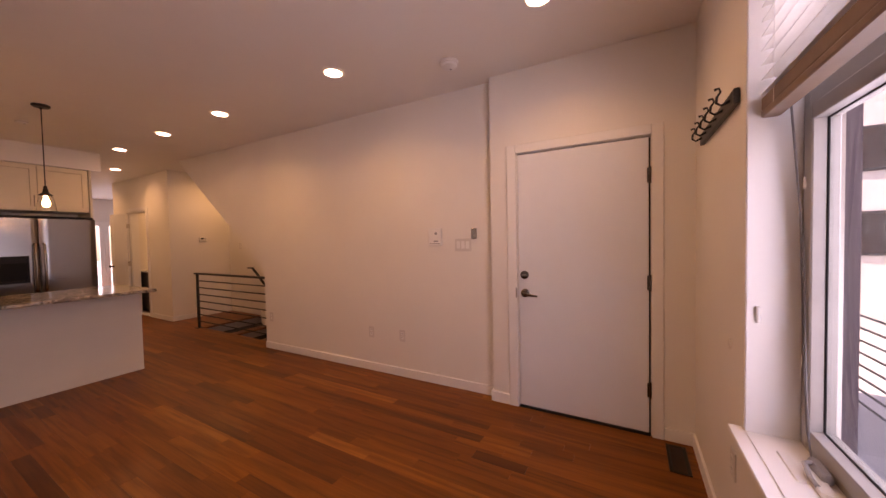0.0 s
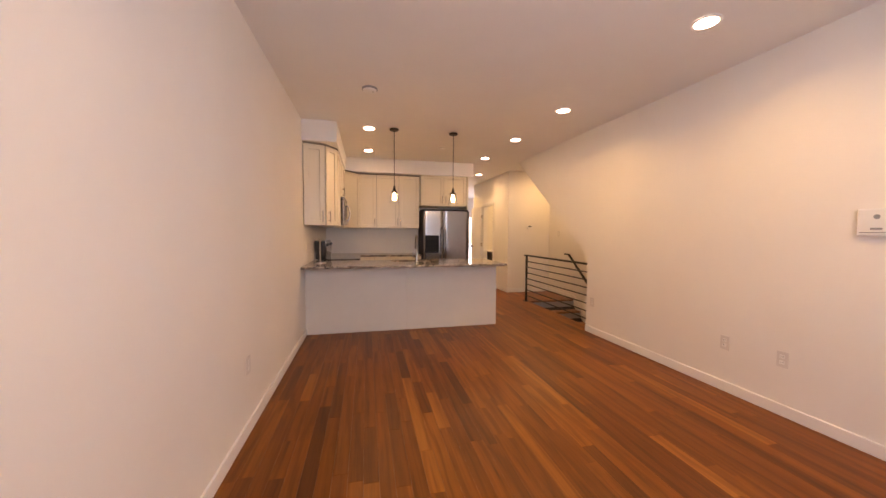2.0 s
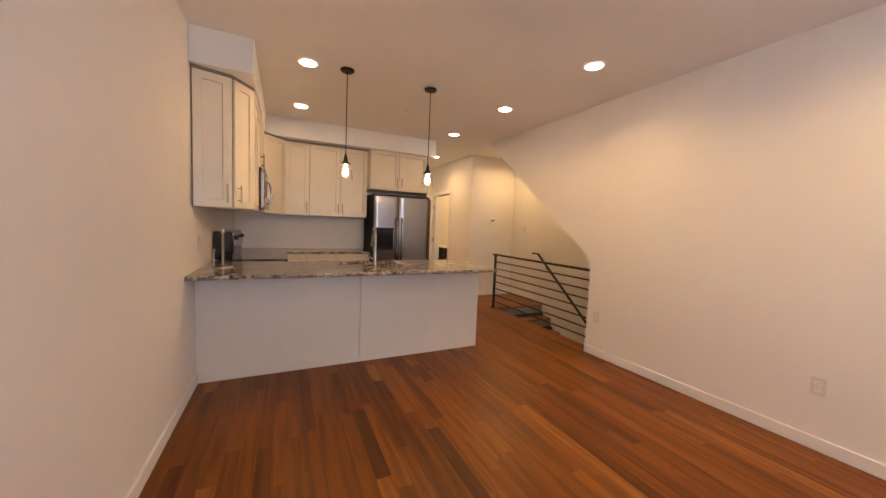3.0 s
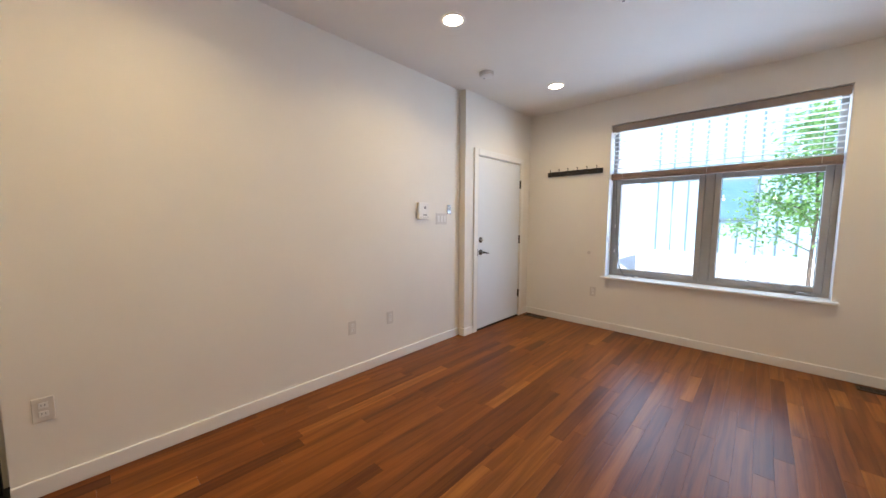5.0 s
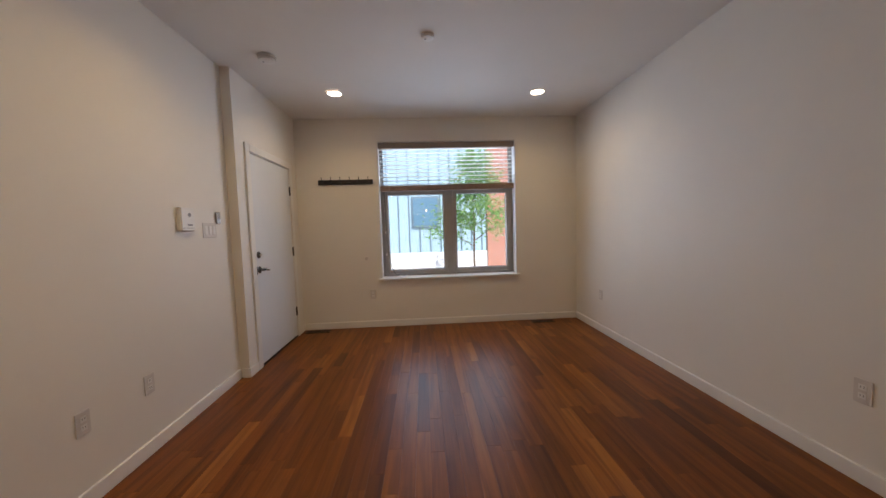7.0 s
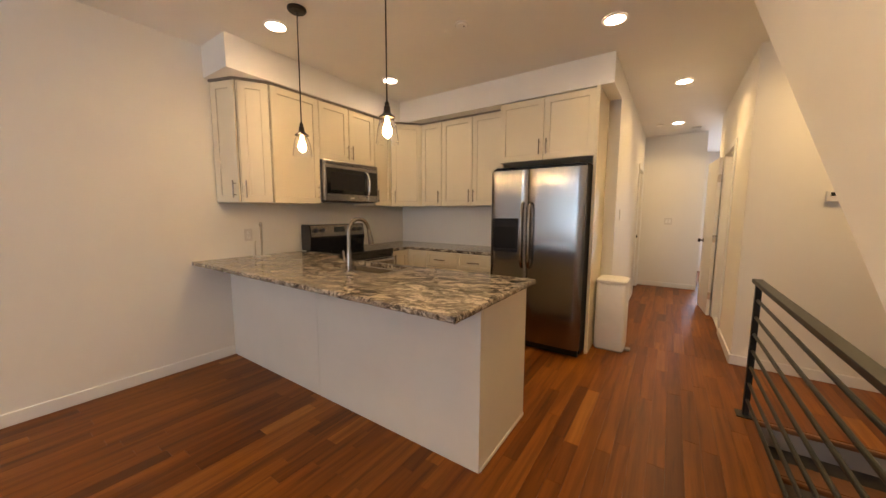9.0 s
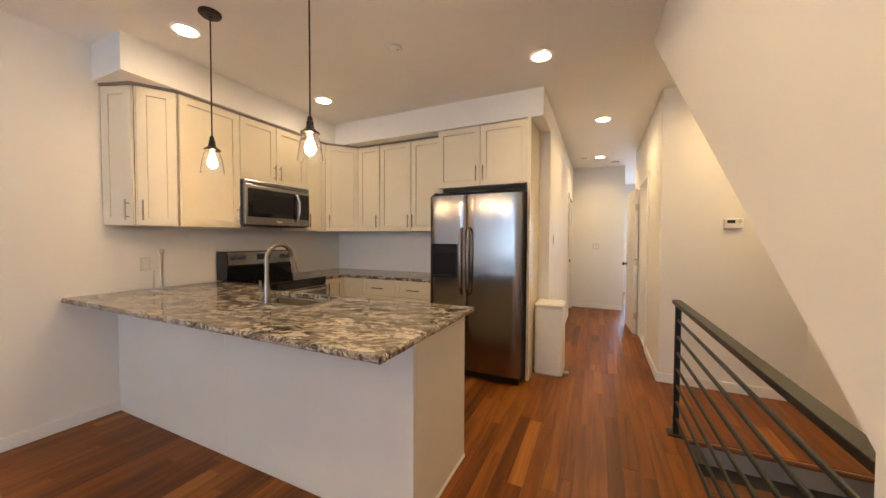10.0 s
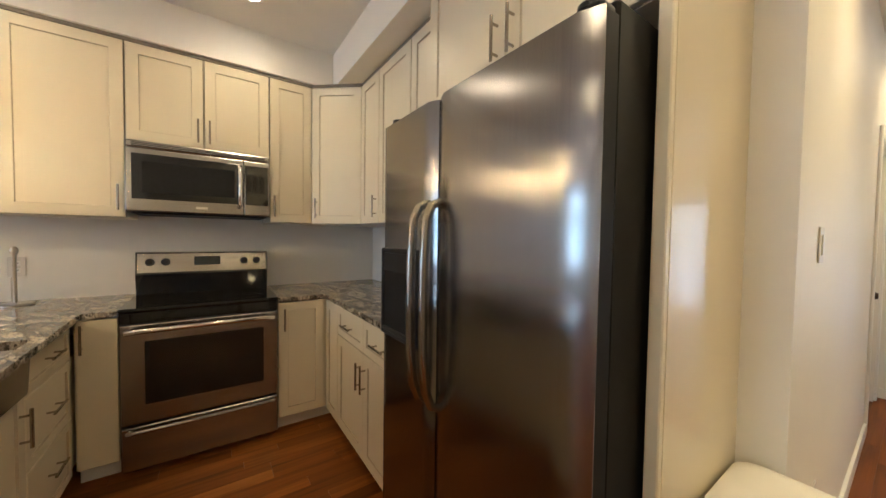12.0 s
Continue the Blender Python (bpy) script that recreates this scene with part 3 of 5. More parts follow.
solid("cord_cleat", box(WX1 - 0.0195, WX1 - 0.0055, -0.04, -0.028, 1.06, 1.12, 0.003), PLASTIC, "small white cord cleat on the window reveal", "cleat")
bm = box(2.30, 2.42, -0.125, -0.085, WZ0 + 0.0125, WZ0 + 0.03, 0.008)
box(2.36, 2.52, -0.085, -0.055, WZ0 + 0.0125, WZ0 + 0.022, 0.004, bm)
solid("loose_bracket", bm, PLASTIC, "loose white plastic bracket lying on the sill", "bracket")

# coat rack
ck = thing("coat_rack", (3.05, 0, 1.9), "dark wooden wall rack with six black iron hooks", "coat rack")
part("backboard", box(2.705, 3.40, 0.001, 0.021, 1.885, 1.945, 0.003), ESPRESSO, ck)
for k in range(6):
    hx = 2.76 + k * 0.117
    bm = tube([(hx, 0.021, 1.915), (hx, 0.048, 1.902), (hx, 0.064, 1.914), (hx, 0.062, 1.938), (hx, 0.05, 1.957), (hx, 0.056, 1.972), (hx, 0.07, 1.968)], [0.006, 0.005, 0.005, 0.005, 0.004, 0.004, 0.006], 8)
    part("hook", bm, IRON, ck, "curled black iron hook", True)


# ---- small wall things ----
def outlet(at, nrm, label, switch=False, wide=0.072, gangs=1):
    """Cover plate with its sockets or rockers; nrm points into the room."""
    at, nrm = Vector(at), Vector(nrm)
    u = Vector((0, 0, 1)).cross(nrm)
    t = thing("light_switch" if switch else "wall_outlet", at, label, "switch" if switch else "outlet", "" if switch else "wall outlets")

    def slab(u0, u1, z0, z1, d0, d1, b):
        a, c = at + u * u0 + nrm * d0, at + u * u1 + nrm * d1
        return box(min(a.x, c.x), max(a.x, c.x), min(a.y, c.y), max(a.y, c.y), at.z + z0, at.z + z1, b)
    h = wide / 2
    part("cover_plate", slab(-h, h, -0.058, 0.058, 0.0005, 0.006, 0.002), PLATE, t)
    for g in range(gangs):
        c = (g - (gangs - 1) / 2) * 0.046
        if switch:
            part("rocker", slab(c - 0.016, c + 0.016, -0.033, 0.033, 0.006, 0.010, 0.002), PLASTIC, t)
        else:
            for z in (-0.021, 0.021):
                s = part("socket", slab(c - 0.016, c + 0.016, z - 0.014, z + 0.014, 0.006, 0.0085, 0.002), PLASTIC, t)
                for e in (-0.006, 0.006):
                    part("slot", slab(c + e - 0.0012, c + e + 0.0012, z - 0.003, z + 0.006, 0.0085, 0.009, 0.0), INK, s)
    return t


outlet((xr(2.385), 2.385, 0.415), (-1, 0, 0), "white double wall outlet above the baseboard")
outlet((xr(2.785), 2.785, 0.412), (-1, 0, 0), "white double wall outlet above the baseboard")
outlet((xr(4.46), 4.46, 0.418), (-1, 0, 0), "white double wall outlet beside the stair railing")
outlet((0, 3.0, 0.45), (1, 0, 0), "white double wall outlet on the bare wall")
outlet((0, 0.632, 0.44), (1, 0, 0), "white double wall outlet near the window")
outlet((2.765, 0, 0.44), (0, 1, 0), "white double wall outlet under the window")
outlet((0, 5.32, 1.12), (1, 0, 0), "white double outlet above the counter")
outlet((xr(1.69), 1.69, 1.33), (-1, 0, 0), "white triple rocker switch by the entry door", True, 0.165, 3)
outlet((XW, 7.175, 1.33), (-1, 0, 0), "white light switch above the stairs", True)
outlet((HL, 7.9, 1.32), (1, 0, 0), "white light switch at the hallway corner", True)
outlet((3.30, 11.0, 1.2), (0, -1, 0), "white switch plate on the hall end wall", True, 0.118, 2)
outlet((HL, 8.0, 0.42), (1, 0, 0), "white double outlet low on the hallway wall")

XK = xr(1.8)
solid("cable_cap", turned((2.83, 0.0005, 0.92), [(0.022, 0), (0.022, 0.003), (0.016, 0.006), (0.004, 0.006)], 18, None, (0, 1, 0)), PLATE, "small round beige cap on the window wall", "cap", "", "", True)

kp = thing("alarm_panel", (XK, 1.97, 1.33), "white plastic intercom panel with a small button", "wall panel")
part("housing", box(XK - 0.034, XK - 0.0005, 1.90, 2.04, 1.325, 1.49, 0.008), PLASTIC, kp)
part("speaker_grille", turned((XK - 0.034, 1.955, 1.44), [(0.014, 0), (0.014, 0.002), (0.010, 0.003)], 16, None, (-1, 0, 0)), GREYPLASTIC, kp)
part("button", box(XK - 0.037, XK - 0.034, 1.93, 1.98, 1.362, 1.374, 0.001), GREYPLASTIC, kp)
part("slit", box(XK - 0.036, XK - 0.034, 1.915, 2.025, 1.345, 1.348), INK, kp)
rm = thing("wall_remote", (XK, 1.58, 1.385), "small brushed steel wall remote by the door", "remote")
part("holder", box(XK - 0.012, XK - 0.0005, 1.553, 1.605, 1.383, 1.478, 0.004), STEEL, rm)
part("key", box(XK - 0.0145, XK - 0.012, 1.565, 1.593, 1.42, 1.462, 0.002), GREYPLASTIC, rm)

th = thing("thermostat", (4.39, YB, 1.43), "white plastic thermostat with a small dark display", "thermostat")
part("body", box(4.325, 4.455, YB - 0.028, YB - 0.0005, 1.43, 1.515, 0.006), PLASTIC, th)
part("display", box(4.345, 4.40, YB - 0.0295, YB - 0.028, 1.475, 1.503), DISPLAY, th, "dark display")
for kx, kz in ((4.42, 1.49), (4.437, 1.49), (4.4285, 1.503), (4.4285, 1.477)):
    part("key", box(kx - 0.005, kx + 0.005, YB - 0.031, YB - 0.028, kz - 0.004, kz + 0.004, 0.001), GREYPLASTIC, th)

vt = thing("return_vent", (XW, 6.93, 2.06), "white return air grille with three louvre columns", "vent")
bm = bmesh.new()
VY = [6.755, 6.785, 6.875, 6.895, 6.985, 7.005, 7.095, 7.125]
for a, b in ((0, 1), (2, 3), (4, 5), (6, 7)):
    box(XW - 0.014, XW - 0.0005, VY[a], VY[b], 2.065, 2.435, 0.002, bm)
for z0, z1 in ((2.065, 2.095), (2.41, 2.435)):
    box(XW - 0.0135, XW - 0.001, VY[0] + 0.001, VY[7] - 0.001, z0, z1, 0.002, bm)
part("grille_frame", bm, TRIM, vt)
# flat dark sheet on the wall, painting the duct's shade
part("backing", box(XW - 0.003, XW - 0.001, VY[1], VY[6], 2.09, 2.415), DARKGREY, vt, "flat dark sheet standing in for the shaded duct")
for a, b in ((1, 2), (3, 4), (5, 6)):
    for k in range(15):
        z = 2.102 + k * 0.021
        part("louvre", prism([(XW - 0.012, z), (XW - 0.004, z + 0.009), (XW - 0.004, z + 0.011), (XW - 0.012, z + 0.002)], "y", VY[a], VY[b]), BROWNSLAT, vt)


def floor_register(x0, x1, y0, y1):
    r = thing("floor_register", ((x0 + x1) / 2, (y0 + y1) / 2, 0), "dark brown slotted floor register in the boards", "floor vent", "floor registers")
    part("rim", ringframe_flat(x0, x1, y0, y1), BRONZE, r)
    for k in range(9):
        yy = y0 + 0.02 + (y1 - y0 - 0.04) * k / 8
        part("bar", box(x0 + 0.018, x1 - 0.018, yy - 0.003, yy + 0.003, 0.001, 0.0055), BRONZE, r)


def ringframe_flat(x0, x1, y0, y1):
    bm = box(x0, x1, y0, y0 + 0.017, 0.0008, 0.006, 0.002)
    box(x0, x1, y1 - 0.017, y1, 0.0008, 0.006, 0.002, bm)
    box(x0, x0 + 0.017, y0 + 0.017, y1 - 0.017, 0.0008, 0.006, 0.002, bm)
    box(x1 - 0.017, x1, y0 + 0.017, y1 - 0.017, 0.0008, 0.006, 0.002, bm)
    return bm


floor_register(3.32, 3.62, 0.06, 0.17)
floor_register(0.37, 0.67, 0.06, 0.17)

# ---- ceiling fixtures ----
# the last place is the fixture of the added, unseen bathroom lamp
for sx, sy in SPOTS + [(4.55, 9.0)]:
    t = thing("recessed_light", (sx, sy, C - 0.012), "round recessed ceiling light with a white trim, switched on", "ceiling light", "recessed lights")
    part("trim_ring", turned((sx, sy, C), [(0.085, -0.0005), (0.087, -0.004), (0.078, -0.009), (0.066, -0.007), (0.066, -0.0008)], 32, None, (0, 0, 1), False), TRIM, t, "", True)
    part("lens", turned((sx, sy, C), [(0.066, -0.0012), (0.066, -0.006)], 32), LENS, t, "glowing lens")


def detector(x, y, r, h, label, name="smoke_detector"):
    t = thing(name, (x, y, C - h), label, "detector")
    part("base", turned((x, y, C), [(r, -0.0005), (r, -h * 0.45), (r * 0.94, -h * 0.55)], 28), GREYPLASTIC if name == "ceiling_alarm" else PLATE, t, "", True)
    part("cap", turned((x, y, C), [(r * 0.86, -h * 0.55), (r * 0.84, -h * 0.85), (r * 0.6, -h), (0.01, -h)], 28), PLASTIC, t, "", True)
    part("test_button", turned((x + r * 0.4, y, C), [(0.008, -h * 0.94), (0.008, -h - 0.002)], 12), GREYPLASTIC, t)


detector(3.29, 1.555, 0.07, 0.042, "round white smoke detector on the ceiling")
detector(0.81, 3.965, 0.075, 0.03, "round greyish ceiling alarm with a low cap", "ceiling_alarm")
detector(1.99, 1.855, 0.05, 0.026, "small round white ceiling cap")
detector(1.98, 5.97, 0.05, 0.02, "small round white ceiling cap")
detector(3.11, 10.12, 0.055, 0.02, "small round white ceiling cap")
detector(3.59, 10.6, 0.07, 0.035, "round white smoke detector on the hall ceiling")

for px, py in PENDANTS:
    t = thing("pendant_light", (px, py, 1.72), "clear glass jar pendant on a black cord, lit", "pendant light", "pendant lights")
    part("canopy", turned((px, py, C), [(0.062, -0.0005), (0.062, -0.012), (0.052, -0.022), (0.012, -0.026), (0.008, -0.04)], 28), BRONZE, t, "dark bronze canopy", True)
    part("cord", rod((px, py, 1.965), (px, py, C - 0.038), 0.0042, 8), BRONZE, t, "brown fabric cord")
    part("socket", turned((px, py, 1.87), [(0.016, 0.0), (0.03, 0.004), (0.047, 0.006), (0.047, 0.012), (0.034, 0.022), (0.022, 0.034), (0.018, 0.05), (0.018, 0.066), (0.012, 0.074), (0.014, 0.084), (0.007, 0.098)], 20), BRONZE, t, "aged brass socket", True)
    sh = part("shade", turned((px, py, 1.885), [(0.031, 0.0), (0.034, -0.012), (0.047, -0.035), (0.056, -0.075), (0.066, -0.15), (0.064, -0.15), (0.054, -0.075), (0.045, -0.037), (0.032, -0.014), (0.029, 0.0)], 28, None, (0, 0, 1), False), CLEAR, t, "clear glass shade", True)
    sh.visible_shadow = False
    part("bulb", turned((px, py, 1.87), [(0.010, 0.0), (0.012, -0.018), (0.024, -0.05), (0.0275, -0.07), (0.023, -0.09), (0.010, -0.102), (0.001, -0.105)], 18), BULB, t, "glowing filament bulb", True)


# ---- kitchen cabinets ----
def placed(o, u, nrm):
    """Maps (along, out, up) on a cabinet front to the world."""
    o, u, nrm = Vector(o), Vector(u), Vector(nrm)
    return lambda a, d, z: tuple(o + u * a + nrm * d + Vector((0, 0, z)))


def shaker(f, a0, a1, z0, z1, rail=0.058, t=0.02):
    """Framed door with a sunk panel, on a front given by f."""
    def ring(i, d):
        return [f(a0 + i, d, z0 + i), f(a1 - i, d, z0 + i), f(a1 - i, d, z1 - i), f(a0 + i, d, z1 - i)]
    r = min(rail, (a1 - a0) * 0.3, (z1 - z0) * 0.3)
    return loft(bmesh.new(), [ring(0, 0.003), ring(0, t - 0.002), ring(0.002, t), ring(r, t), ring(r + 0.003, t - 0.008)])


def pull(f, a, z, upright, span=0.148, d=0.02):
    """Bar pull on two posts."""
    h = span / 2
    if upright:
        p, q = (a, z - h), (a, z + h)
    else:
        p, q = (a - h, z), (a + h, z)
    k = 0.17
    bm = rod(f(p[0], d + 0.03, p[1]), f(q[0], d + 0.03, q[1]), 0.0058, 12)
    for s in (k, 1 - k):
        m = (p[0] + (q[0] - p[0]) * s, p[1] + (q[1] - p[1]) * s)
        rod(f(m[0], d - 0.001, m[1]), f(m[0], d + 0.03, m[1]), 0.0045, 10, bm)
    return bm


def cabinet(name, label, footprint, z0, z1, fronts, group="", top=None):
    """Cabinet box over a footprint; fronts are (f, kind, a0, a1, z0, z1, pull a, pull z, upright)."""
    cx = sum(p[0] for p in footprint) / len(footprint)
    cy = sum(p[1] for p in footprint) / len(footprint)
    c = thing(name, (cx, cy, z0), label, "cabinet", group)
    part("body", prism(footprint, "z", z0, top or z1), CAB, c)
    for f, kind, a0, a1, b0, b1, pa, pz, up in fronts:
        # brown sheet behind each front, showing as a line in the joints
        part("reveal", loft(bmesh.new(), [[f(a0 - 0.003, k, b0 - 0.002), f(a1 + 0.003, k, b0 - 0.002), f(a1 + 0.003, k, b1 + 0.003), f(a0 - 0.003, k, b1 + 0.003)] for k in (0.0004, 0.0022)]), JOINTBROWN, c, "brown strip behind the door joints")
        if a1 - a0 < 0.2:                       # too narrow for a frame: a plain slab
            slab = [[f(a0 + i, h, b0 + i), f(a1 - i, h, b0 + i), f(a1 - i, h, b1 - i), f(a0 + i, h, b1 - i)] for i, h in ((0, 0.003), (0, 0.018), (0.002, 0.02))]
            d = part(kind, loft(bmesh.new(), slab), CAB, c)
        else:
            d = part(kind, shaker(f, a0, a1, b0, b1, 0.058 if kind == "door" else 0.04), CAB, c)
            d.data.materials.append(PANELLINE)
            for k in range(12, 16):             # the sunk panel's edge is a thin brown line
                d.data.polygons[k].material_index = 1
        if pa is not None:
            part("handle", pull(f, pa, pz, up), PULLMETAL, d, "brushed nickel bar handle", True)
    return c


U0, U1 = 1.42, 2.44
XF, YF = 0.38, 7.21           # upper fronts of the side run and the back run
G = 0.0045
UP = "upper kitchen cabinets"
# angled end unit with two doors
e0, e1, e2 = Vector((0.004, 5.085, 0)), Vector((0.25, 5.165, 0)), Vector((XF, 5.375, 0))
fr = []
for p, q, hs in ((e0, e1, 1), (e1, e2, 0)):
    u = (q - p).normalized()
    f = placed(p, u, u.cross(Vector((0, 0, 1))))
    ln = (q - p).length
    fr.append((f, "door", 0.004 if hs else 0.012, ln - 0.004, U0 + 0.003, U1 - 0.003, ln - 0.035 if hs else 0.045, U0 + 0.115, True))
cabinet("upper_cabinet", "cream angled end wall cabinet with two shaker doors", [(0.004, 5.085), (0.25, 5.165), (XF, 5.375), (0.004, 5.375)], U0, U1, fr, UP)
FS = placed((XF, 0, 0), (0, 1, 0), (1, 0, 0))
FB = placed((0, YF, 0), (1, 0, 0), (0, -1, 0))


def side_upper(y0, y1, z0, doors, label):
    cabinet("upper_cabinet", label, [(0.004, y0 + 0.001), (XF, y0 + 0.001), (XF, y1 - 0.001), (0.004, y1 - 0.001)], z0, U1, [(FS, "door", a0 + G, a1 - G, z0 + 0.003, U1 - 0.003, pa, z0 + (0.115 if z0 < 1.6 else 0.105), True) for a0, a1, pa in doors], UP)


side_upper(5.377, 5.86, U0, [(5.377, 5.86, 5.83)], "cream shaker wall cabinet beside the microwave")
side_upper(5.86, 6.61, 1.875, [(5.86, 6.235, 6.205), (6.235, 6.61, 6.265)], "cream two-door cabinet above the microwave")
side_upper(6.61, 6.90, U0, [(6.61, 6.90, 6.64)], "narrow cream shaker wall cabinet near the corner")
c0, c1 = Vector((XF, 6.902, 0)), Vector((0.645, YF, 0))
cu = (c1 - c0).normalized()
FD = placed(c0, cu, cu.cross(Vector((0, 0, 1))))
cl = (c1 - c0).length
cabinet("upper_cabinet", "cream diagonal corner wall cabinet", [(0.004, 6.902), (XF, 6.902), (0.645, YF), (0.645, YB - 0.004), (0.004, YB - 0.004)], U0, U1, [(FD, "door", 0.012, cl - 0.012, U0 + 0.003, U1 - 0.003, 0.05, U0 + 0.115, True)], UP)


def back_upper(x0, x1, doors, label):
    cabinet("upper_cabinet", label, [(x0 + 0.001, YF), (x1 - 0.001, YF), (x1 - 0.001, YB - 0.004), (x0 + 0.001, YB - 0.004)], U0, U1, [(FB, "door", a0 + G, a1 - G, U0 + 0.003, U1 - 0.003, pa, U0 + 0.115, True) for a0, a1, pa in doors], UP)


back_upper(0.647, 0.965, [(0.647, 0.965, 0.93)], "narrow cream shaker wall cabinet on the back wall")
back_upper(0.965, 1.80, [(0.965, 1.395, 1.365), (1.395, 1.80, 1.425)], "cream two-door shaker wall cabinet beside the fridge")
FO = placed((0, 7.075, 0), (1, 0, 0), (0, -1, 0))
cabinet("fridge_cabinet", "cream two-door cabinet above the fridge", [(1.802, 7.075), (2.733, 7.075), (2.733, YB - 0.004), (1.802, YB - 0.004)], 1.86, 2.455, [(FO, "door", 1.805, 2.262, 1.863, 2.452, 2.228, 1.985, True), (FO, "door", 2.267, 2.73, 1.863, 2.452, 2.30, 1.985, True)])
sp = thing("fridge_side_panel", (2.748, 7.3, 0), "tall cream end panel beside the fridge", "panel")
part("panel", box(2.736, 2.762, 7.0505, YB - 0.002, 0.001, 2.455, 0.002), PANELGLOSS, sp)
part("front_edge", box(2.733, 2.762, 7.03, 7.05, 0.001, 2.455, 0.003), CAB, sp)
# brown strip that paints the shadow line under the soffit
bm = prism([(0.005, 5.06), (0.255, 5.14), (0.397, 5.365), (0.397, 6.895), (0.655, 7.195), (1.799, 7.195), (1.799, YB - 0.003), (0.005, YB - 0.003)], "z", U1 + 0.002, 2.461)
structure("soffit_gap_strip", bm, plain("gap_shade_brown", (0.22, 0.19, 0.15), 0.6), "thin brown strip standing in for the shadow between cabinets and soffit", "trim")

B1 = 0.882
BASE = "base kitchen cabinets"
XB, YBF = 0.62, 6.955


def base(label, foot, fronts, top=None):
    return cabinet("base_cabinet", label, foot, 0.10, B1, fronts, BASE, top)


FSB = placed((XB, 0, 0), (0, 1, 0), (1, 0, 0))
FBB = placed((0, YBF, 0), (1, 0, 0), (0, -1, 0))
base("narrow cream base cabinet beside the stove", [(0.004, 5.69), (XB, 5.69), (XB, 5.858), (0.004, 5.858)], [(FSB, "door", 5.70, 5.855, 0.103, B1 - 0.004, 5.722, 0.785, True)])
base("cream base cabinet between stove and corner", [(0.004, 6.627), (XB, 6.627), (XB, 6.95), (0.004, 6.95)], [(FSB, "door", 6.63, 6.925, 0.103, B1 - 0.004, 6.665, 0.765, True)])
base("cream corner base cabinet with a plain door", [(0.004, 6.952), (XB, 6.952), (XB, YBF), (0.915, YBF), (0.915, YB - 0.004), (0.004, YB - 0.004)], [(FBB, "door", 0.66, 0.912, 0.103, B1 - 0.004, None, 0, True)])
base("cream base cabinet with two drawers over two doors", [(0.917, YBF), (1.80, YBF), (1.80, YB - 0.004), (0.917, YB - 0.004)],
     [(FBB, "drawer", 0.92, 1.355, 0.70, B1 - 0.004, 1.13, 0.785, False), (FBB, "drawer", 1.36, 1.797, 0.70, B1 - 0.004, 1.58, 0.785, False),
      (FBB, "door", 0.92, 1.355, 0.103, 0.693, 1.325, 0.565, True), (FBB, "door", 1.36, 1.797, 0.103, 0.693, 1.39, 0.565, True)])
KICK = [("toe_kick", 0.01, XB - 0.06, 6.627, 7.02), ("toe_kick", 0.01, 1.80, 7.021, 7.06), ("toe_kick", 0.01, XB - 0.06, 5.69, 5.858), ("toe_kick", 0.64, 2.58, 5.60, 5.62)]
for nm, x0, x1, y0, y1 in KICK:
    structure(nm, box(x0, x1, y0, y1, 0.0, 0.099), TRIM, "recessed cream toe kick", "trim")

# peninsula, its cabinets facing the stove
PY0, PY1, PX = 5.14, 5.76, 2.612
PB = 5.665
FP = placed((0, PB, 0), (1, 0, 0), (0, 1, 0))


def under(x0, x1, label, fronts):
    base(label, [(x0, PY0 + 0.03), (x1, PY0 + 0.03), (x1, PB), (x0, PB)], fronts, 0.68)


under(0.004, 0.655, "plain cream corner base under the peninsula", [])
under(0.657, 1.15, "cream base cabinet with three drawers", [(FP, "drawer", 0.66, 1.147, 0.70, B1 - 0.004, 0.905, 0.79, False), (FP, "drawer", 0.66, 1.147, 0.405, 0.693, 0.905, 0.555, False), (FP, "drawer", 0.66, 1.147, 0.103, 0.398, 0.905, 0.28, False)])
under(1.152, 1.95, "cream sink base cabinet with two doors", [(FP, "door", 1.155, 1.548, 0.103, B1 - 0.004, 1.20, 0.60, True), (FP, "door", 1.554, 1.947, 0.103, B1 - 0.004, 1.59, 0.60, True)])
under(1.952, 2.585, "cream base cabinet at the peninsula end", [(FP, "door", 1.955, 2.582, 0.103, B1 - 0.004, 2.0, 0.60, True)])
pn = thing("peninsula", (1.3, PY0, 0), "white painted panels facing the living room", "peninsula")
part("front_panel", box(0.002, 1.298, PY0, PY0 + 0.026, 0.001, B1 + 0.001, 0.0015), PENIN, pn)
part("front_panel", box(1.300, PX, PY0, PY0 + 0.026, 0.001, B1 + 0.001, 0.0015), PENIN, pn)
part("end_panel", box(PX - 0.024, PX, PY0 + 0.0262, PY1, 0.001, B1 + 0.001, 0.0015), PENIN, pn)
part("base_strip", box(PX, PX + 0.006, PY0 + 0.01, PY1, 0.001, 0.02, 0.002), TRIM, pn)


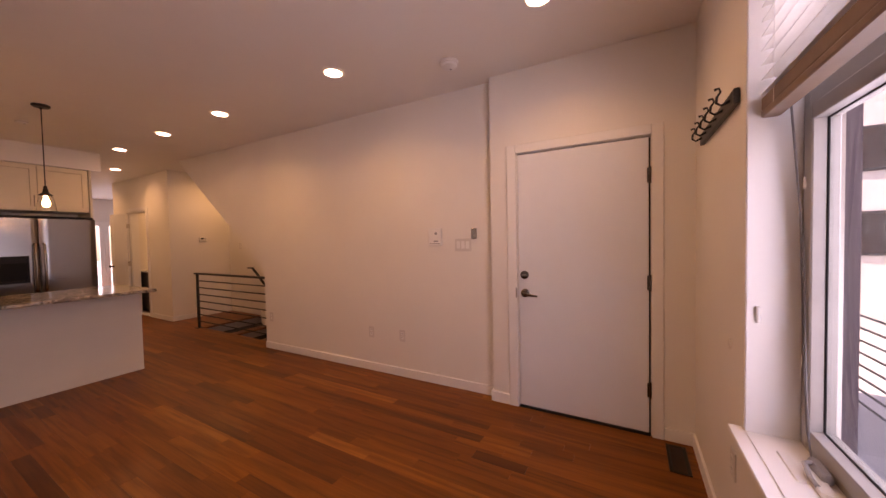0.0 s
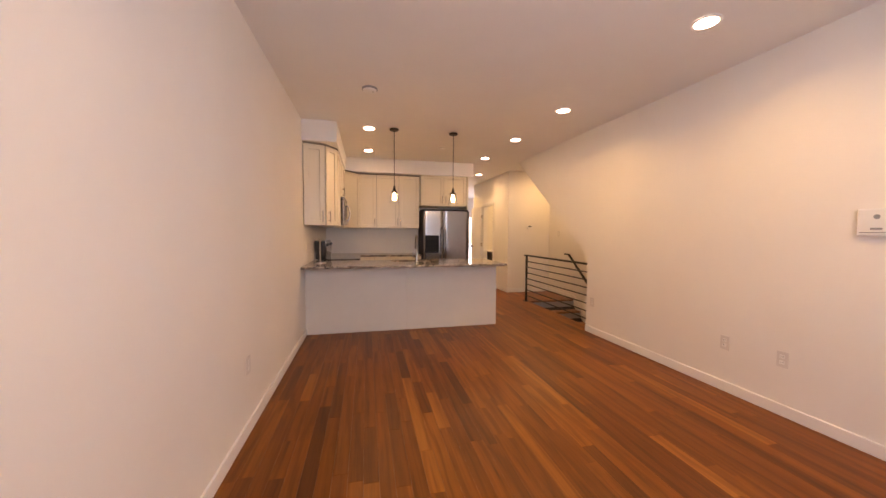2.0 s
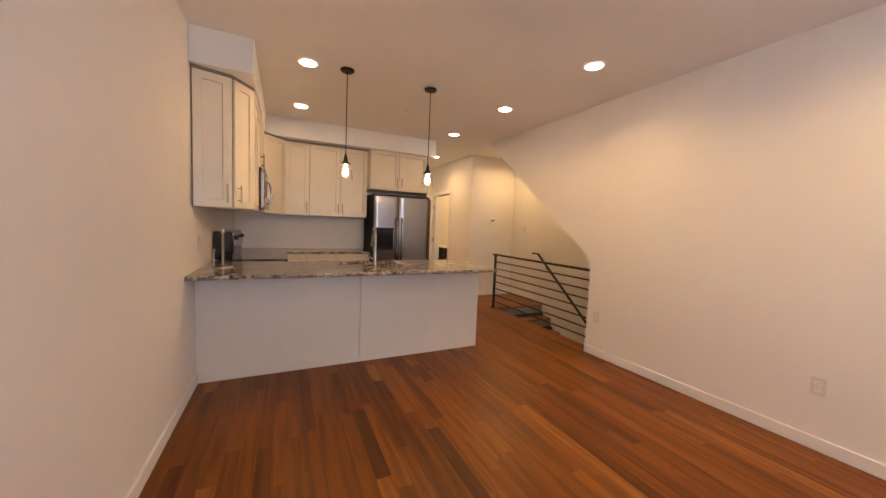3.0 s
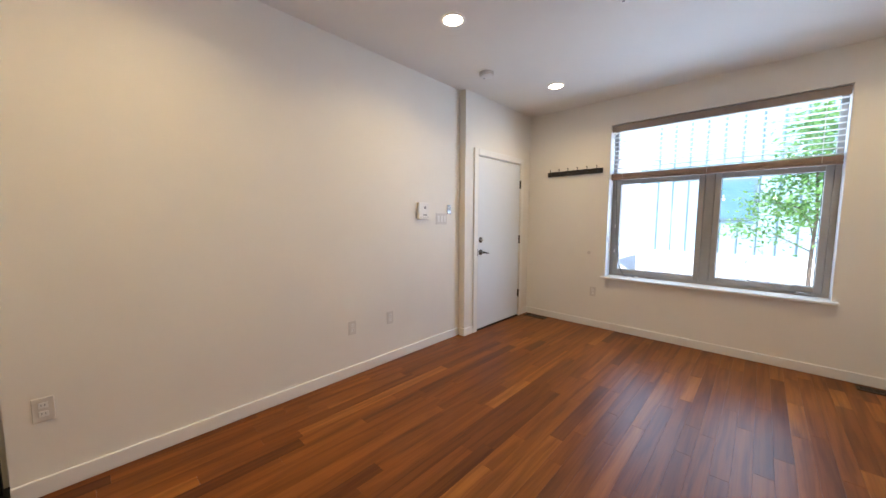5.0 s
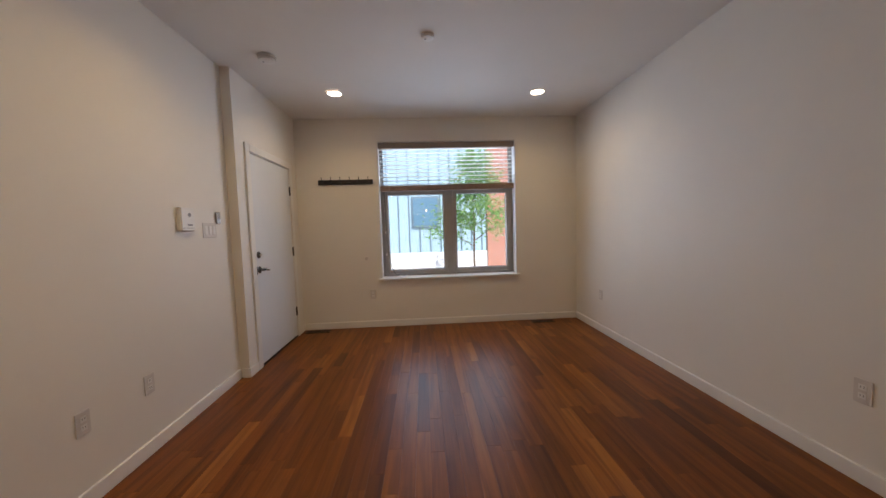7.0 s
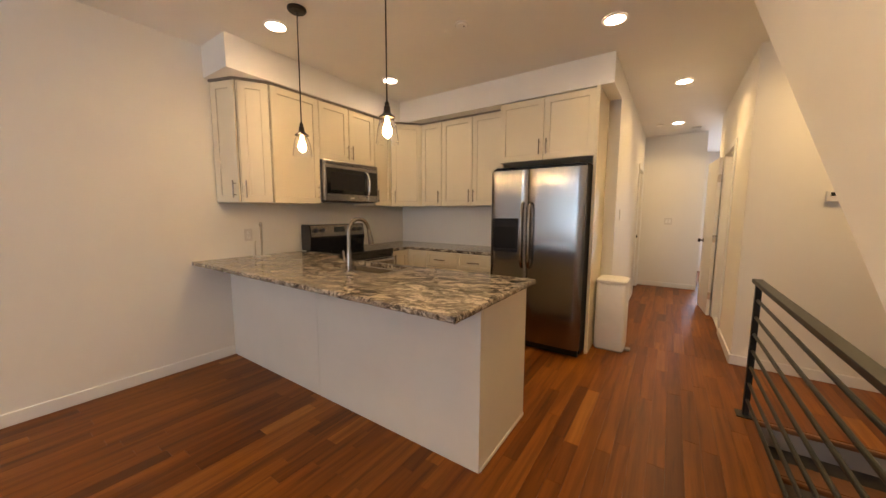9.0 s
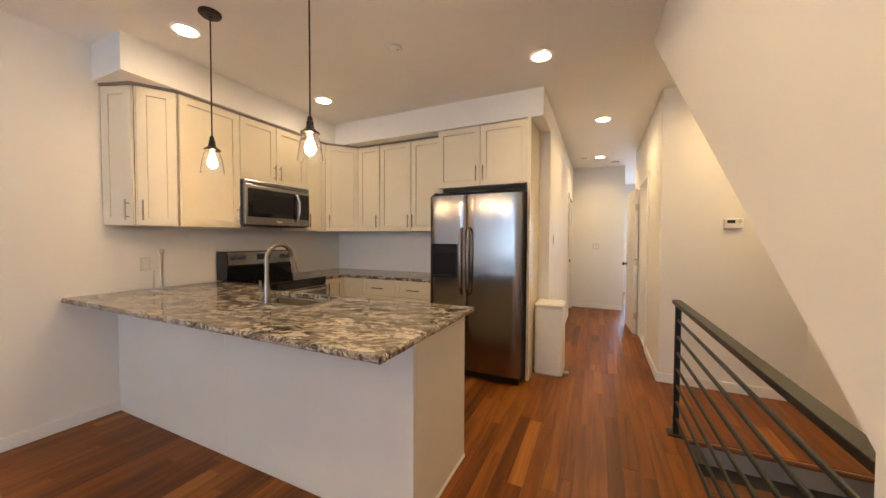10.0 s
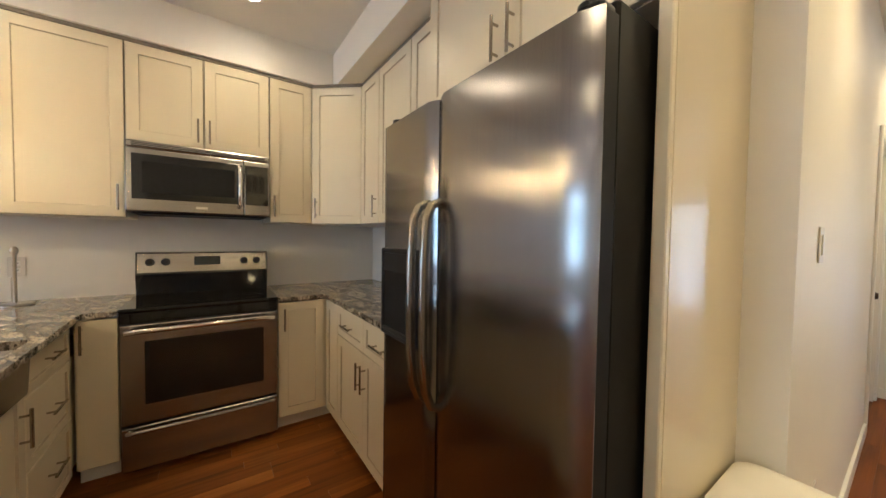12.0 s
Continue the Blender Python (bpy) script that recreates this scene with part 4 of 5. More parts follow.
# ---- worktops ----
def worktop(name, outline, rough_edges, holes, label):
    """Stone slab over an outline, its listed edges chipped; holes are rectangles."""
    z0, z1 = 0.884, 0.915
    pts = []
    rnd = random.Random(len(outline) * 7 + 3)
    for i, p in enumerate(outline):
        q = outline[(i + 1) % len(outline)]
        p, q = Vector(p), Vector(q)
        k = max(1, int((q - p).length / 0.018)) if i in rough_edges else 1
        for s in range(k):
            pts.append((p + (q - p) * s / k, i in rough_edges, (q - p).normalized()))
    bm = bmesh.new()
    rings = []
    for z, inset in ((z0, 0.004), (z0 + 0.008, 0.0), (z0 + 0.02, 0.0), (z1 - 0.003, 0.002), (z1, 0.004)):
        ring = []
        for co, chipped, d in pts:
            n2 = Vector((d.y, -d.x))
            a = inset
            if chipped:
                a += 0.007 * (noise.noise((co.x * 40, co.y * 40, z * 90)) * 0.5 + 0.5) + rnd.uniform(0, 0.0035)
            ring.append((co.x - n2.x * a, co.y - n2.y * a, z))
        rings.append(ring)
    vs = [[bm.verts.new(p) for p in r] for r in rings]
    for a, b in zip(vs, vs[1:]):
        for i in range(len(a)):
            bm.faces.new((a[i], a[(i + 1) % len(a)], b[(i + 1) % len(a)], b[i]))
    for ring, z in ((vs[0], z0), (vs[-1], z1)):
        edges = [bm.edges.get((ring[i], ring[(i + 1) % len(ring)])) for i in range(len(ring))]
        for x0, x1, y0, y1 in holes:
            r = 0.03
            hv = []
            for cx, cy, a0 in ((x1 - r, y1 - r, 0), (x0 + r, y1 - r, 90), (x0 + r, y0 + r, 180), (x1 - r, y0 + r, 270)):
                for s in range(5):
                    an = radians(a0 + 22.5 * s)
                    hv.append(bm.verts.new((cx + r * math.cos(an), cy + r * math.sin(an), z)))
            edges += [bm.edges.new((hv[i], hv[(i + 1) % len(hv)])) for i in range(len(hv))]
            if z == z0:
                low = hv
            else:
                for i in range(len(hv)):
                    bm.faces.new((low[i], low[(i + 1) % len(hv)], hv[(i + 1) % len(hv)], hv[i]))
        bmesh.ops.triangle_fill(bm, use_beauty=True, use_dissolve=False, edges=edges)
    return solid(name, bm, GRANITE, label, "worktop")


SX0, SX1, SY0, SY1 = 1.12, 1.70, 5.37, 5.70
worktop("peninsula_worktop", [(0.002, 4.84), (2.655, 4.84), (2.655, 5.815), (0.655, 5.725), (0.655, 5.856), (0.002, 5.856)], (0, 1, 2, 3), [(SX0, SX1, SY0, SY1)], "polished cream and grey granite top with a chipped edge")
worktop("corner_worktop", [(0.002, 6.629), (0.655, 6.629), (0.655, 6.92), (1.80, 6.92), (1.80, YB - 0.002), (0.002, YB - 0.002)], (1, 2), [], "polished cream and grey granite corner top")

# sink
sk = thing("kitchen_sink", ((SX0 + SX1) / 2, (SY0 + SY1) / 2, 0.70), "undermounted stainless steel kitchen sink", "sink")


def rrect(x0, x1, y0, y1, z, r):
    out = []
    for cx, cy, a0 in ((x1 - r, y1 - r, 0), (x0 + r, y1 - r, 90), (x0 + r, y0 + r, 180), (x1 - r, y0 + r, 270)):
        for s in range(5):
            an = radians(a0 + 22.5 * s)
            out.append((cx + r * math.cos(an), cy + r * math.sin(an), z))
    return out


def inset(k, z, r):
    return rrect(SX0 + k, SX1 - k, SY0 + k, SY1 - k, z, r)


bm = loft(bmesh.new(), [inset(-0.02, 0.883, 0.04), inset(-0.004, 0.8835, 0.034), inset(-0.002, 0.88, 0.034), inset(0.004, 0.72, 0.04), inset(0.03, 0.70, 0.05)], False)
bm.faces.new([v for v in list(bm.verts)[-20:]])
part("basin", bm, STEEL, sk, "", True)
part("drain", turned((1.41, 5.56, 0.7005), [(0.045, 0), (0.045, 0.003), (0.03, 0.004), (0.028, 0.0015)], 20), CHROME, sk, "round drain", True)
fc = thing("kitchen_faucet", (1.47, 5.30, 0.915), "brushed nickel gooseneck pull-down faucet", "faucet")
part("base_ring", turned((1.47, 5.30, 0.9155), [(0.029, 0), (0.029, 0.006), (0.024, 0.012), (0.022, 0.05), (0.018, 0.11), (0.0155, 0.14)], 24), FAUCETMETAL, fc, "", True)
neck = [(1.47, 5.30, 1.05), (1.47, 5.30, 1.13), (1.47, 5.30, 1.19)] + arc((1.475, 5.39, 1.20), 0.09, math.pi, 0.12, (0.06, 1, 0), (0, 0, 1), 14)
part("neck", tube(neck, 0.0135, 14), FAUCETMETAL, fc, "", True)
tip = Vector(neck[-1])
part("spray_head", tube([tip, tip + Vector((0.002, 0.006, -0.03)), tip + Vector((0.004, 0.014, -0.075)), tip + Vector((0.005, 0.02, -0.11))], [0.014, 0.016, 0.019, 0.021], 14), FAUCETMETAL, fc, "pull-down spray head", True)
part("lever", tube([(1.45, 5.30, 0.985), (1.425, 5.30, 0.99), (1.405, 5.305, 1.02), (1.395, 5.31, 1.06)], [0.012, 0.011, 0.008, 0.006], 10), FAUCETMETAL, fc, "side lever", True)
# paper towel holder
pt = thing("paper_towel_holder", (0.16, 5.36, 0.915), "empty brushed metal paper towel holder", "holder")
part("foot", turned((0.16, 5.36, 0.9155), [(0.075, 0), (0.075, 0.006), (0.068, 0.011), (0.01, 0.012)], 28), NICKEL, pt, "", True)
part("post", turned((0.16, 5.36, 0.927), [(0.008, 0), (0.0085, 0.27), (0.016, 0.285), (0.016, 0.305), (0.008, 0.318)], 16), NICKEL, pt, "", True)
part("side_arm", tube([(0.10, 5.33, 0.925), (0.10, 5.33, 1.03), (0.102, 5.331, 1.06), (0.11, 5.335, 1.065)], 0.005, 8), NICKEL, pt, "", True)

# ---- stove ----
S0, S1 = 5.862, 6.622
st = thing("stove", (0.35, (S0 + S1) / 2, 0), "stainless steel electric stove with a black glass top", "stove")
part("body", box(0.03, 0.645, S0, S1, 0.03, 0.905, 0.003), DARKGREY, st, "dark grey stove sides")
part("cooktop", box(0.09, 0.675, S0 - 0.002, S1 + 0.002, 0.9055, 0.926, 0.006), BLACKGLASS, st, "black glass cooktop")
part("front_band", box(0.646, 0.668, S0 + 0.002, S1 - 0.002, 0.845, 0.904, 0.004), BLACKGLASS, st, "black front band")
bg = part("backguard", prism([(0.02, 0.927), (0.17, 0.927), (0.19, 1.06), (0.165, 1.205), (0.02, 1.205)], "y", S0 + 0.003, S1 - 0.003), BLACKGLASS, st, "black glass backguard")


def tilt_box(y0, y1, s0, s1, d0, d1):
    """Slab on the sloping face of the backguard; s runs up the slope."""
    a, b = Vector((0.19, 1.06)), Vector((0.165, 1.205))
    up = (b - a).normalized()
    out = Vector((up.y, -up.x))
    q = [a + up * s0 + out * d0, a + up * s1 + out * d0, a + up * s1 + out * d1, a + up * s0 + out * d1]
    return prism([tuple(v) for v in q], "y", y0, y1)


part("control_panel", tilt_box(S0 + 0.012, S1 - 0.012, 0.012, 0.136, 0.0005, 0.006), STEEL, bg, "stainless control panel")
part("clock_display", tilt_box(6.17, 6.32, 0.055, 0.115, 0.006, 0.008), DISPLAY, bg, "dark clock display")
for ky in (S0 + 0.075, S0 + 0.155, S1 - 0.155, S1 - 0.075):
    kx, kz = 0.19 - 0.025 * 0.55, 1.06 + 0.145 * 0.55
    kb = part("knob", turned((kx + 0.005, ky, kz), [(0.025, 0), (0.024, 0.008), (0.019, 0.012), (0.018, 0.026), (0.014, 0.028)], 20, None, (0.985, 0, 0.17)), DARKGREY, bg, "dark control knob", True)
od = part("oven_door", box(0.646, 0.682, S0 + 0.004, S1 - 0.004, 0.30, 0.838, 0.006), STEEL, st, "stainless oven door")
part("oven_window", box(0.6825, 0.686, S0 + 0.105, S1 - 0.085, 0.40, 0.745, 0.003), BLACKGLASS, od, "black oven window")
for bb, zz in ((od, 0.805),):
    bm = tube([(0.684, S0 + 0.03, zz - 0.01), (0.715, S0 + 0.035, zz), (0.733, S0 + 0.08, zz + 0.008), (0.738, (S0 + S1) / 2, zz + 0.01), (0.733, S1 - 0.08, zz + 0.008), (0.715, S1 - 0.035, zz), (0.684, S1 - 0.03, zz - 0.01)], 0.014, 12)
    part("oven_handle", bm, CHROME, bb, "polished bar handle", True)
dr = part("warming_drawer", box(0.646, 0.68, S0 + 0.004, S1 - 0.004, 0.045, 0.283, 0.006), STEEL, st, "stainless bottom drawer")
part("drawer_handle", tube([(0.682, S0 + 0.03, 0.255), (0.705, S0 + 0.05, 0.262), (0.71, (S0 + S1) / 2, 0.264), (0.705, S1 - 0.05, 0.262), (0.682, S1 - 0.03, 0.255)], 0.011, 10), STEEL, dr, "long drawer grip", True)
for fx, fy in ((0.08, S0 + 0.06), (0.08, S1 - 0.06), (0.58, S0 + 0.06), (0.58, S1 - 0.06)):
    part("foot", turned((fx, fy, 0.0005), [(0.02, 0), (0.02, 0.01), (0.012, 0.012), (0.012, 0.0292)], 12), BLACK, st)

# ---- microwave ----
M0, M1, MZ0, MZ1 = 5.864, 6.606, 1.455, 1.868
mw = thing("microwave", (0.22, (M0 + M1) / 2, MZ0), "stainless over-range microwave with a black door glass", "microwave")
part("body", box(0.005, 0.418, M0, M1, MZ0, MZ1, 0.003), DARKGREY, mw, "dark microwave case")
part("top_grille", box(0.4185, 0.452, M0 + 0.001, M1 - 0.001, MZ1 - 0.042, MZ1 - 0.001, 0.008), STEEL, mw, "stainless top grille")
for k in range(3):
    part("grille_slot", box(0.4515, 0.4535, M0 + 0.03, M1 - 0.03, MZ1 - 0.034 + k * 0.009, MZ1 - 0.030 + k * 0.009), BLACK, mw)
md = part("microwave_door", box(0.4185, 0.452, M0 + 0.001, M1 - 0.158, MZ0 + 0.004, MZ1 - 0.044, 0.005), STEEL, mw, "stainless door")
part("door_glass", box(0.4525, 0.4555, M0 + 0.028, M1 - 0.168, MZ0 + 0.075, MZ1 - 0.075, 0.003), BLACKGLASS, md, "black door glass")
part("glass_screen", box(0.4557, 0.4565, M0 + 0.075, M1 - 0.21, MZ0 + 0.115, MZ1 - 0.12), BLACK, md, "dark mesh screen")
part("control_side", box(0.4185, 0.452, M1 - 0.156, M1 - 0.001, MZ0 + 0.004, MZ1 - 0.044, 0.005), STEEL, mw, "stainless control side")
part("keypad", box(0.4525, 0.4555, M1 - 0.148, M1 - 0.012, MZ0 + 0.075, MZ1 - 0.075, 0.003), BLACKGLASS, mw, "black keypad")
part("badge", box(0.4525, 0.4535, 6.19, 6.25, MZ0 + 0.03, MZ0 + 0.045), CHROME, mw, "small blank badge")
part("handle", tube([(0.452, M1 - 0.185, MZ0 + 0.055), (0.478, M1 - 0.18, MZ0 + 0.075), (0.497, M1 - 0.18, MZ0 + 0.13), (0.502, M1 - 0.18, MZ0 + 0.19), (0.497, M1 - 0.18, MZ0 + 0.25), (0.478, M1 - 0.18, MZ0 + 0.305), (0.452, M1 - 0.185, MZ0 + 0.325)], 0.0125, 12), CHROME, md, "curved polished handle", True)
part("underside", box(0.02, 0.40, M0 + 0.02, M1 - 0.02, MZ0 - 0.008, MZ0, 0.002), BLACK, mw, "black vent underside")

# ---- fridge ----
F0, F1, FZ = 1.825, 2.727, 1.748
fg = thing("fridge", (2.27, 7.15, 0), "stainless side-by-side fridge with an ice dispenser", "fridge")
part("body", box(F0 + 0.006, F1 - 0.006, 6.90, YB - 0.03, 0.03, 1.785, 0.006), CASEBLACK, fg, "black fridge case")
part("kick_grille", box(F0 + 0.02, F1 - 0.02, 6.87, 6.899, 0.012, 0.075, 0.004), BLACK, fg, "black bottom grille")
for fx in (F0 + 0.06, F1 - 0.06):
    for fy in (6.93, 7.45):
        part("roller", turned((fx, fy, 0.0005), [(0.02, 0), (0.02, 0.0295)], 12), BLACK, fg)


def fridge_front(x):
    """Depth of the softly bowed door face at x."""
    return 6.826 - 0.003 * (1 - ((x - 2.276) / 0.45) ** 2)


def fridge_door(x0, x1):
    prof = []
    for s in range(13):
        x = x0 + (x1 - x0) * s / 12
        e = min(x - x0, x1 - x)
        r = 0.018
        back = r - math.sqrt(max(0, r * r - (r - e) ** 2)) if e < r else 0
        prof.append((x, fridge_front(x) + back))
    prof = [(x0, 6.846)] + prof + [(x1, 6.846)]
    return prism(prof, "z", 0.085, FZ)


SPL = 2.208
ld = part("freezer_door", fridge_door(F0, SPL - 0.003), STEELV, fg, "stainless left door", True)
rd = part("fridge_door", fridge_door(SPL + 0.003, F1), STEELV, fg, "stainless right door", True)
for x0, x1, par in ((F0, SPL - 0.003, ld), (SPL + 0.003, F1, rd)):
    part("door_edge", box(x0 + 0.002, x1 - 0.002, 6.8465, 6.895, 0.086, FZ - 0.001, 0.002), CASEBLACK, par, "black door edge")
DX0, DX1 = 1.853, 2.122
y0 = fridge_front(1.99)
part("dispenser", ringframe(DX0, DX1, 0.955, 1.285, 0.014, y0 - 0.012, y0 + 0.02), BLACK, ld, "black ice and water dispenser")
part("dispenser_back", box(DX0 + 0.014, DX1 - 0.014, y0 - 0.004, y0 + 0.012, 0.969, 1.271), CASEBLACK, ld, "black dispenser well")
part("dispenser_keys", box(DX0 + 0.02, DX1 - 0.02, y0 - 0.011, y0 - 0.0045, 1.20, 1.268, 0.002), BLACK, ld, "dispenser key strip")
part("drip_tray", box(DX0 + 0.02, DX1 - 0.02, y0 - 0.016, y0 - 0.0045, 0.972, 0.985, 0.002), BLACK, ld)
for hx, par, sg in ((SPL - 0.037, ld, -1), (SPL + 0.037, rd, 1)):
    yy = fridge_front(hx)
    pts = [(hx, yy + 0.004, 1.435), (hx, yy - 0.03, 1.42), (hx, yy - 0.05, 1.38), (hx, yy - 0.057, 1.25), (hx, yy - 0.058, 1.12), (hx, yy - 0.056, 0.98), (hx, yy - 0.046, 0.875), (hx, yy - 0.025, 0.825), (hx, yy + 0.004, 0.81)]
    part("door_handle", tube(pts, [0.012, 0.0135, 0.014, 0.014, 0.014, 0.014, 0.014, 0.013, 0.011], 14), FAUCETMETAL, par, "long bowed metal handle", True)
for hx in (F0 + 0.05, F1 - 0.05):
    bm = box(hx - 0.04, hx + 0.04, 6.85, 6.899, FZ + 0.001, FZ + 0.02, 0.006)
    turned((hx, 6.872, FZ + 0.02), [(0.024, 0), (0.022, 0.012), (0.012, 0.016)], 14, bm)
    part("hinge_cap", bm, BLACK, fg, "black hinge cap", True)

# ---- bin ----
bn = thing("step_bin", (2.9, 7.41, 0), "slim white step bin beside the fridge panel", "bin")
XN0, XN1, YN0, YN1 = 2.775, 3.045, 7.235, 7.535


def binring(k, z, r=0.045):
    return rrect(XN0 + k, XN1 - k, YN0 + k, YN1 - k, z, r)


part("body", loft(bmesh.new(), [binring(0.004, 0.012), binring(0.0, 0.03), binring(0.0, 0.645), binring(0.004, 0.657)]), PLASTIC, bn, "", True)
part("foot_ring", loft(bmesh.new(), [binring(0.006, 0.0005), binring(0.003, 0.011)]), GREYPLASTIC, bn)
part("lid", loft(bmesh.new(), [binring(0.0, 0.661), binring(-0.002, 0.667), binring(-0.002, 0.69), binring(0.012, 0.702), binring(0.04, 0.705, 0.03)]), PLASTIC, bn, "flat white lid", True)
part("pedal", box(XN1 - 0.01, XN1 + 0.05, 7.30, 7.36, 0.014, 0.032, 0.006), GREYPLASTIC, bn, "grey foot pedal")

# ---- stairs and railing ----
sr = thing("staircase", (4.38, NOSE, -2.47), "descending stairs with oak treads and grey risers", "stairs", "", "structure")
for k in range(13):
    yk, zk = NOSE - RUN * k, -RISE * k
    part("riser", box(XR + 0.125, XW - 0.017, yk - 0.022, yk - 0.004, zk - RISE + 0.001, zk - 0.032), RISER, sr, "grey painted riser")
    if k:
        part("tread", box(XR + 0.123, XW - 0.017, yk - 0.0, yk + RUN - 0.0225, zk - 0.032, zk, 0.004), REDGE, sr, "oak tread")
        part("tread_nose", box(XR + 0.123, XW - 0.017, yk - 0.03, yk - 0.0005, zk - 0.030, zk - 0.001, 0.008), REDGE, sr, "rounded oak nosing")
    else:
        part("tread_nose", box(XR + 0.123, XW - 0.017, yk - 0.03, yk - 0.0005, -0.030, -0.001, 0.008), REDGE, sr, "rounded oak nosing")
# dark grey slab added under the treads and behind the risers
structure("stair_backing", prism([(NOSE + 0.1, -0.05), (NOSE + 0.1, -0.4), (3.4, -2.95), (3.4, -2.6)], "x", XR + 0.13, XW - 0.01), DARKGREY, "dark grey slab behind the steps", "stairs")
sk0 = [(NOSE + 0.06, 0.085), (NOSE - 0.02, 0.085), (3.6, 0.10 + RISE / RUN * (3.6 - NOSE)), (3.6, -0.06 + RISE / RUN * (3.6 - NOSE)), (NOSE + 0.02, -0.03), (NOSE + 0.06, 0.001)]
structure("stair_skirt", prism(sk0, "x", XW - 0.0165, XW - 0.0005), TRIM, "white painted skirt board beside the stairs", "trim")
rl = thing("stair_railing", (3.82, 5.6, 0), "black iron railing with a flat top bar", "railing")
RX = 3.838
part("top_bar", box(RX - 0.026, RX + 0.026, YE + 0.003, 6.66, 0.888, 0.914, 0.003), IRON, rl, "flat top bar")
for py in (YE + 0.055, 6.60):
    ps = part("post", box(RX - 0.016, RX + 0.016, py - 0.016, py + 0.016, 0.0065, 0.888, 0.002), IRON, rl)
    part("foot_plate", box(RX - 0.05, RX + 0.05, py - 0.05, py + 0.05, 0.0, 0.0065, 0.002), IRON, ps)
for z in (0.785, 0.673, 0.562, 0.45, 0.338, 0.226, 0.115):
    part("bar", rod((RX, YE + 0.07, z), (RX, 6.585, z), 0.0095, 10), IRON, rl)
hr = thing("stair_handrail", (4.82, 6.0, 0), "black iron handrail fixed along the stair wall", "handrail")
hp = [(4.815, 6.82, 0.905), (4.815, 6.68, 0.905), (4.815, 6.60, 0.84), (4.815, 4.0, -1.30)]
bm = bmesh.new()
loft(bm, [[(4.795, y, z - 0.012), (4.835, y, z - 0.012), (4.835, y, z + 0.012), (4.795, y, z + 0.012)] for _, y, z in hp])
part("rail", bm, IRON, hr)
for y, z in ((6.45, 0.717), (5.4, -0.148), (4.4, -0.97)):
    part("bracket", tube([(XW - 0.001, y, z - 0.07), (4.85, y, z - 0.07), (4.82, y, z - 0.055), (4.815, y, z - 0.013)], 0.008, 8), IRON, hr, "", True)

# ---- hall doors ----
casing("trim_bath", HR - 0.016, HR, [(BY0 - 0.066, BY0, 0, BZ + 0.066), (BY1, BY1 + 0.066, 0, BZ + 0.066), (BY0, BY1, BZ, BZ + 0.066)], "white bathroom door casing")
bm = box(HR + 0.001, HR + 0.119, BY0 + 0.0005, BY0 + 0.018, 0, BZ - 0.001)
box(HR + 0.001, HR + 0.119, BY1 - 0.018, BY1 - 0.0005, 0, BZ - 0.001, 0, bm)
box(HR + 0.001, HR + 0.119, BY0 + 0.018, BY1 - 0.018, BZ - 0.018, BZ - 0.001, 0, bm)
structure("bath_jamb", bm, TRIM, "white door jamb lining", "trim")
structure("bath_threshold", box(HR + 0.001, HR + 0.119, BY0 + 0.018, BY1 - 0.018, 0.0, 0.012, 0.003), PLASTIC, "white stone threshold", "threshold")


def panel_door(ob, f, wdt, z0, z1):
    """Two-panel painted leaf on a front given by f, 36 mm thick."""
    bm = bmesh.new()
    r = 0.11

    def ring(a0, a1, b0, b1, d):
        return [f(a0, d, b0), f(a1, d, b0), f(a1, d, b1), f(a0, d, b1)]
    loft(bm, [ring(0, wdt, z0, z1, 0.004), ring(0, wdt, z0, z1, 0.032)])
    for d0, d1 in ((0.032, 0.036), (0.004, 0.0)):
        for a0, a1, b0, b1 in ((0, r, z0, z1), (wdt - r, wdt, z0, z1), (r, wdt - r, z0, z0 + 0.2), (r, wdt - r, 0.86, 1.02), (r, wdt - r, z1 - 0.13, z1)):
            loft(bm, [ring(a0, a1, b0, b1, d0), ring(a0 + 0.001, a1 - 0.001, b0 + 0.001, b1 - 0.001, d1)])
    return part("leaf", bm, TRIM, ob)


hd = thing("door_2", (HR - 0.03, BY1, 0), "white two-panel bathroom door standing open", "door", "", "structure")
du = Vector((-0.055, 0.60, 0)).normalized()
fd = placed((HR - 0.03, BY1 + 0.012, 0), du, (-du.y, du.x, 0))
panel_door(hd, fd, 0.64, 0.012, 2.035)
for hz in (0.27, 1.02, 1.78):
    bm = rod((HR - 0.040, BY1 + 0.003, hz - 0.048), (HR - 0.040, BY1 + 0.003, hz + 0.048), 0.009)
    q = [fd(0.0, 0.038, hz - 0.045), fd(-0.004, -0.001, hz - 0.045), fd(-0.002, -0.001, hz - 0.045), fd(-0.0005, 0.038, hz - 0.045)]
    loft(bm, [q, [(a, b, c + 0.09) for a, b, c in q]])
    box(HR - 0.0185, HR - 0.0162, BY1 + 0.002, BY1 + 0.035, hz - 0.045, hz + 0.045, 0, bm)
    part("hinge", bm, NICKEL, hd, "satin nickel hinge")
part("knob_rose", turned(fd(0.58, 0.036, 0.96), [(0.03, 0), (0.028, 0.006), (0.011, 0.01), (0.011, 0.03), (0.024, 0.038), (0.028, 0.05), (0.022, 0.062), (0.005, 0.066)], 20, None, (-du.y, du.x, 0)), BRONZE, hd, "dark bronze knob", True)
casing("trim_hall", HL, HL + 0.016, [(LY0 - 0.066, LY0, 0, 2.126), (LY1, LY1 + 0.066, 0, 2.126), (LY0, LY1, 2.06, 2.126)], "white hall door casing")
h3 = thing("door_3", (HL - 0.06, LY0, 0), "closed white panel door in the hallway", "door", "", "structure")
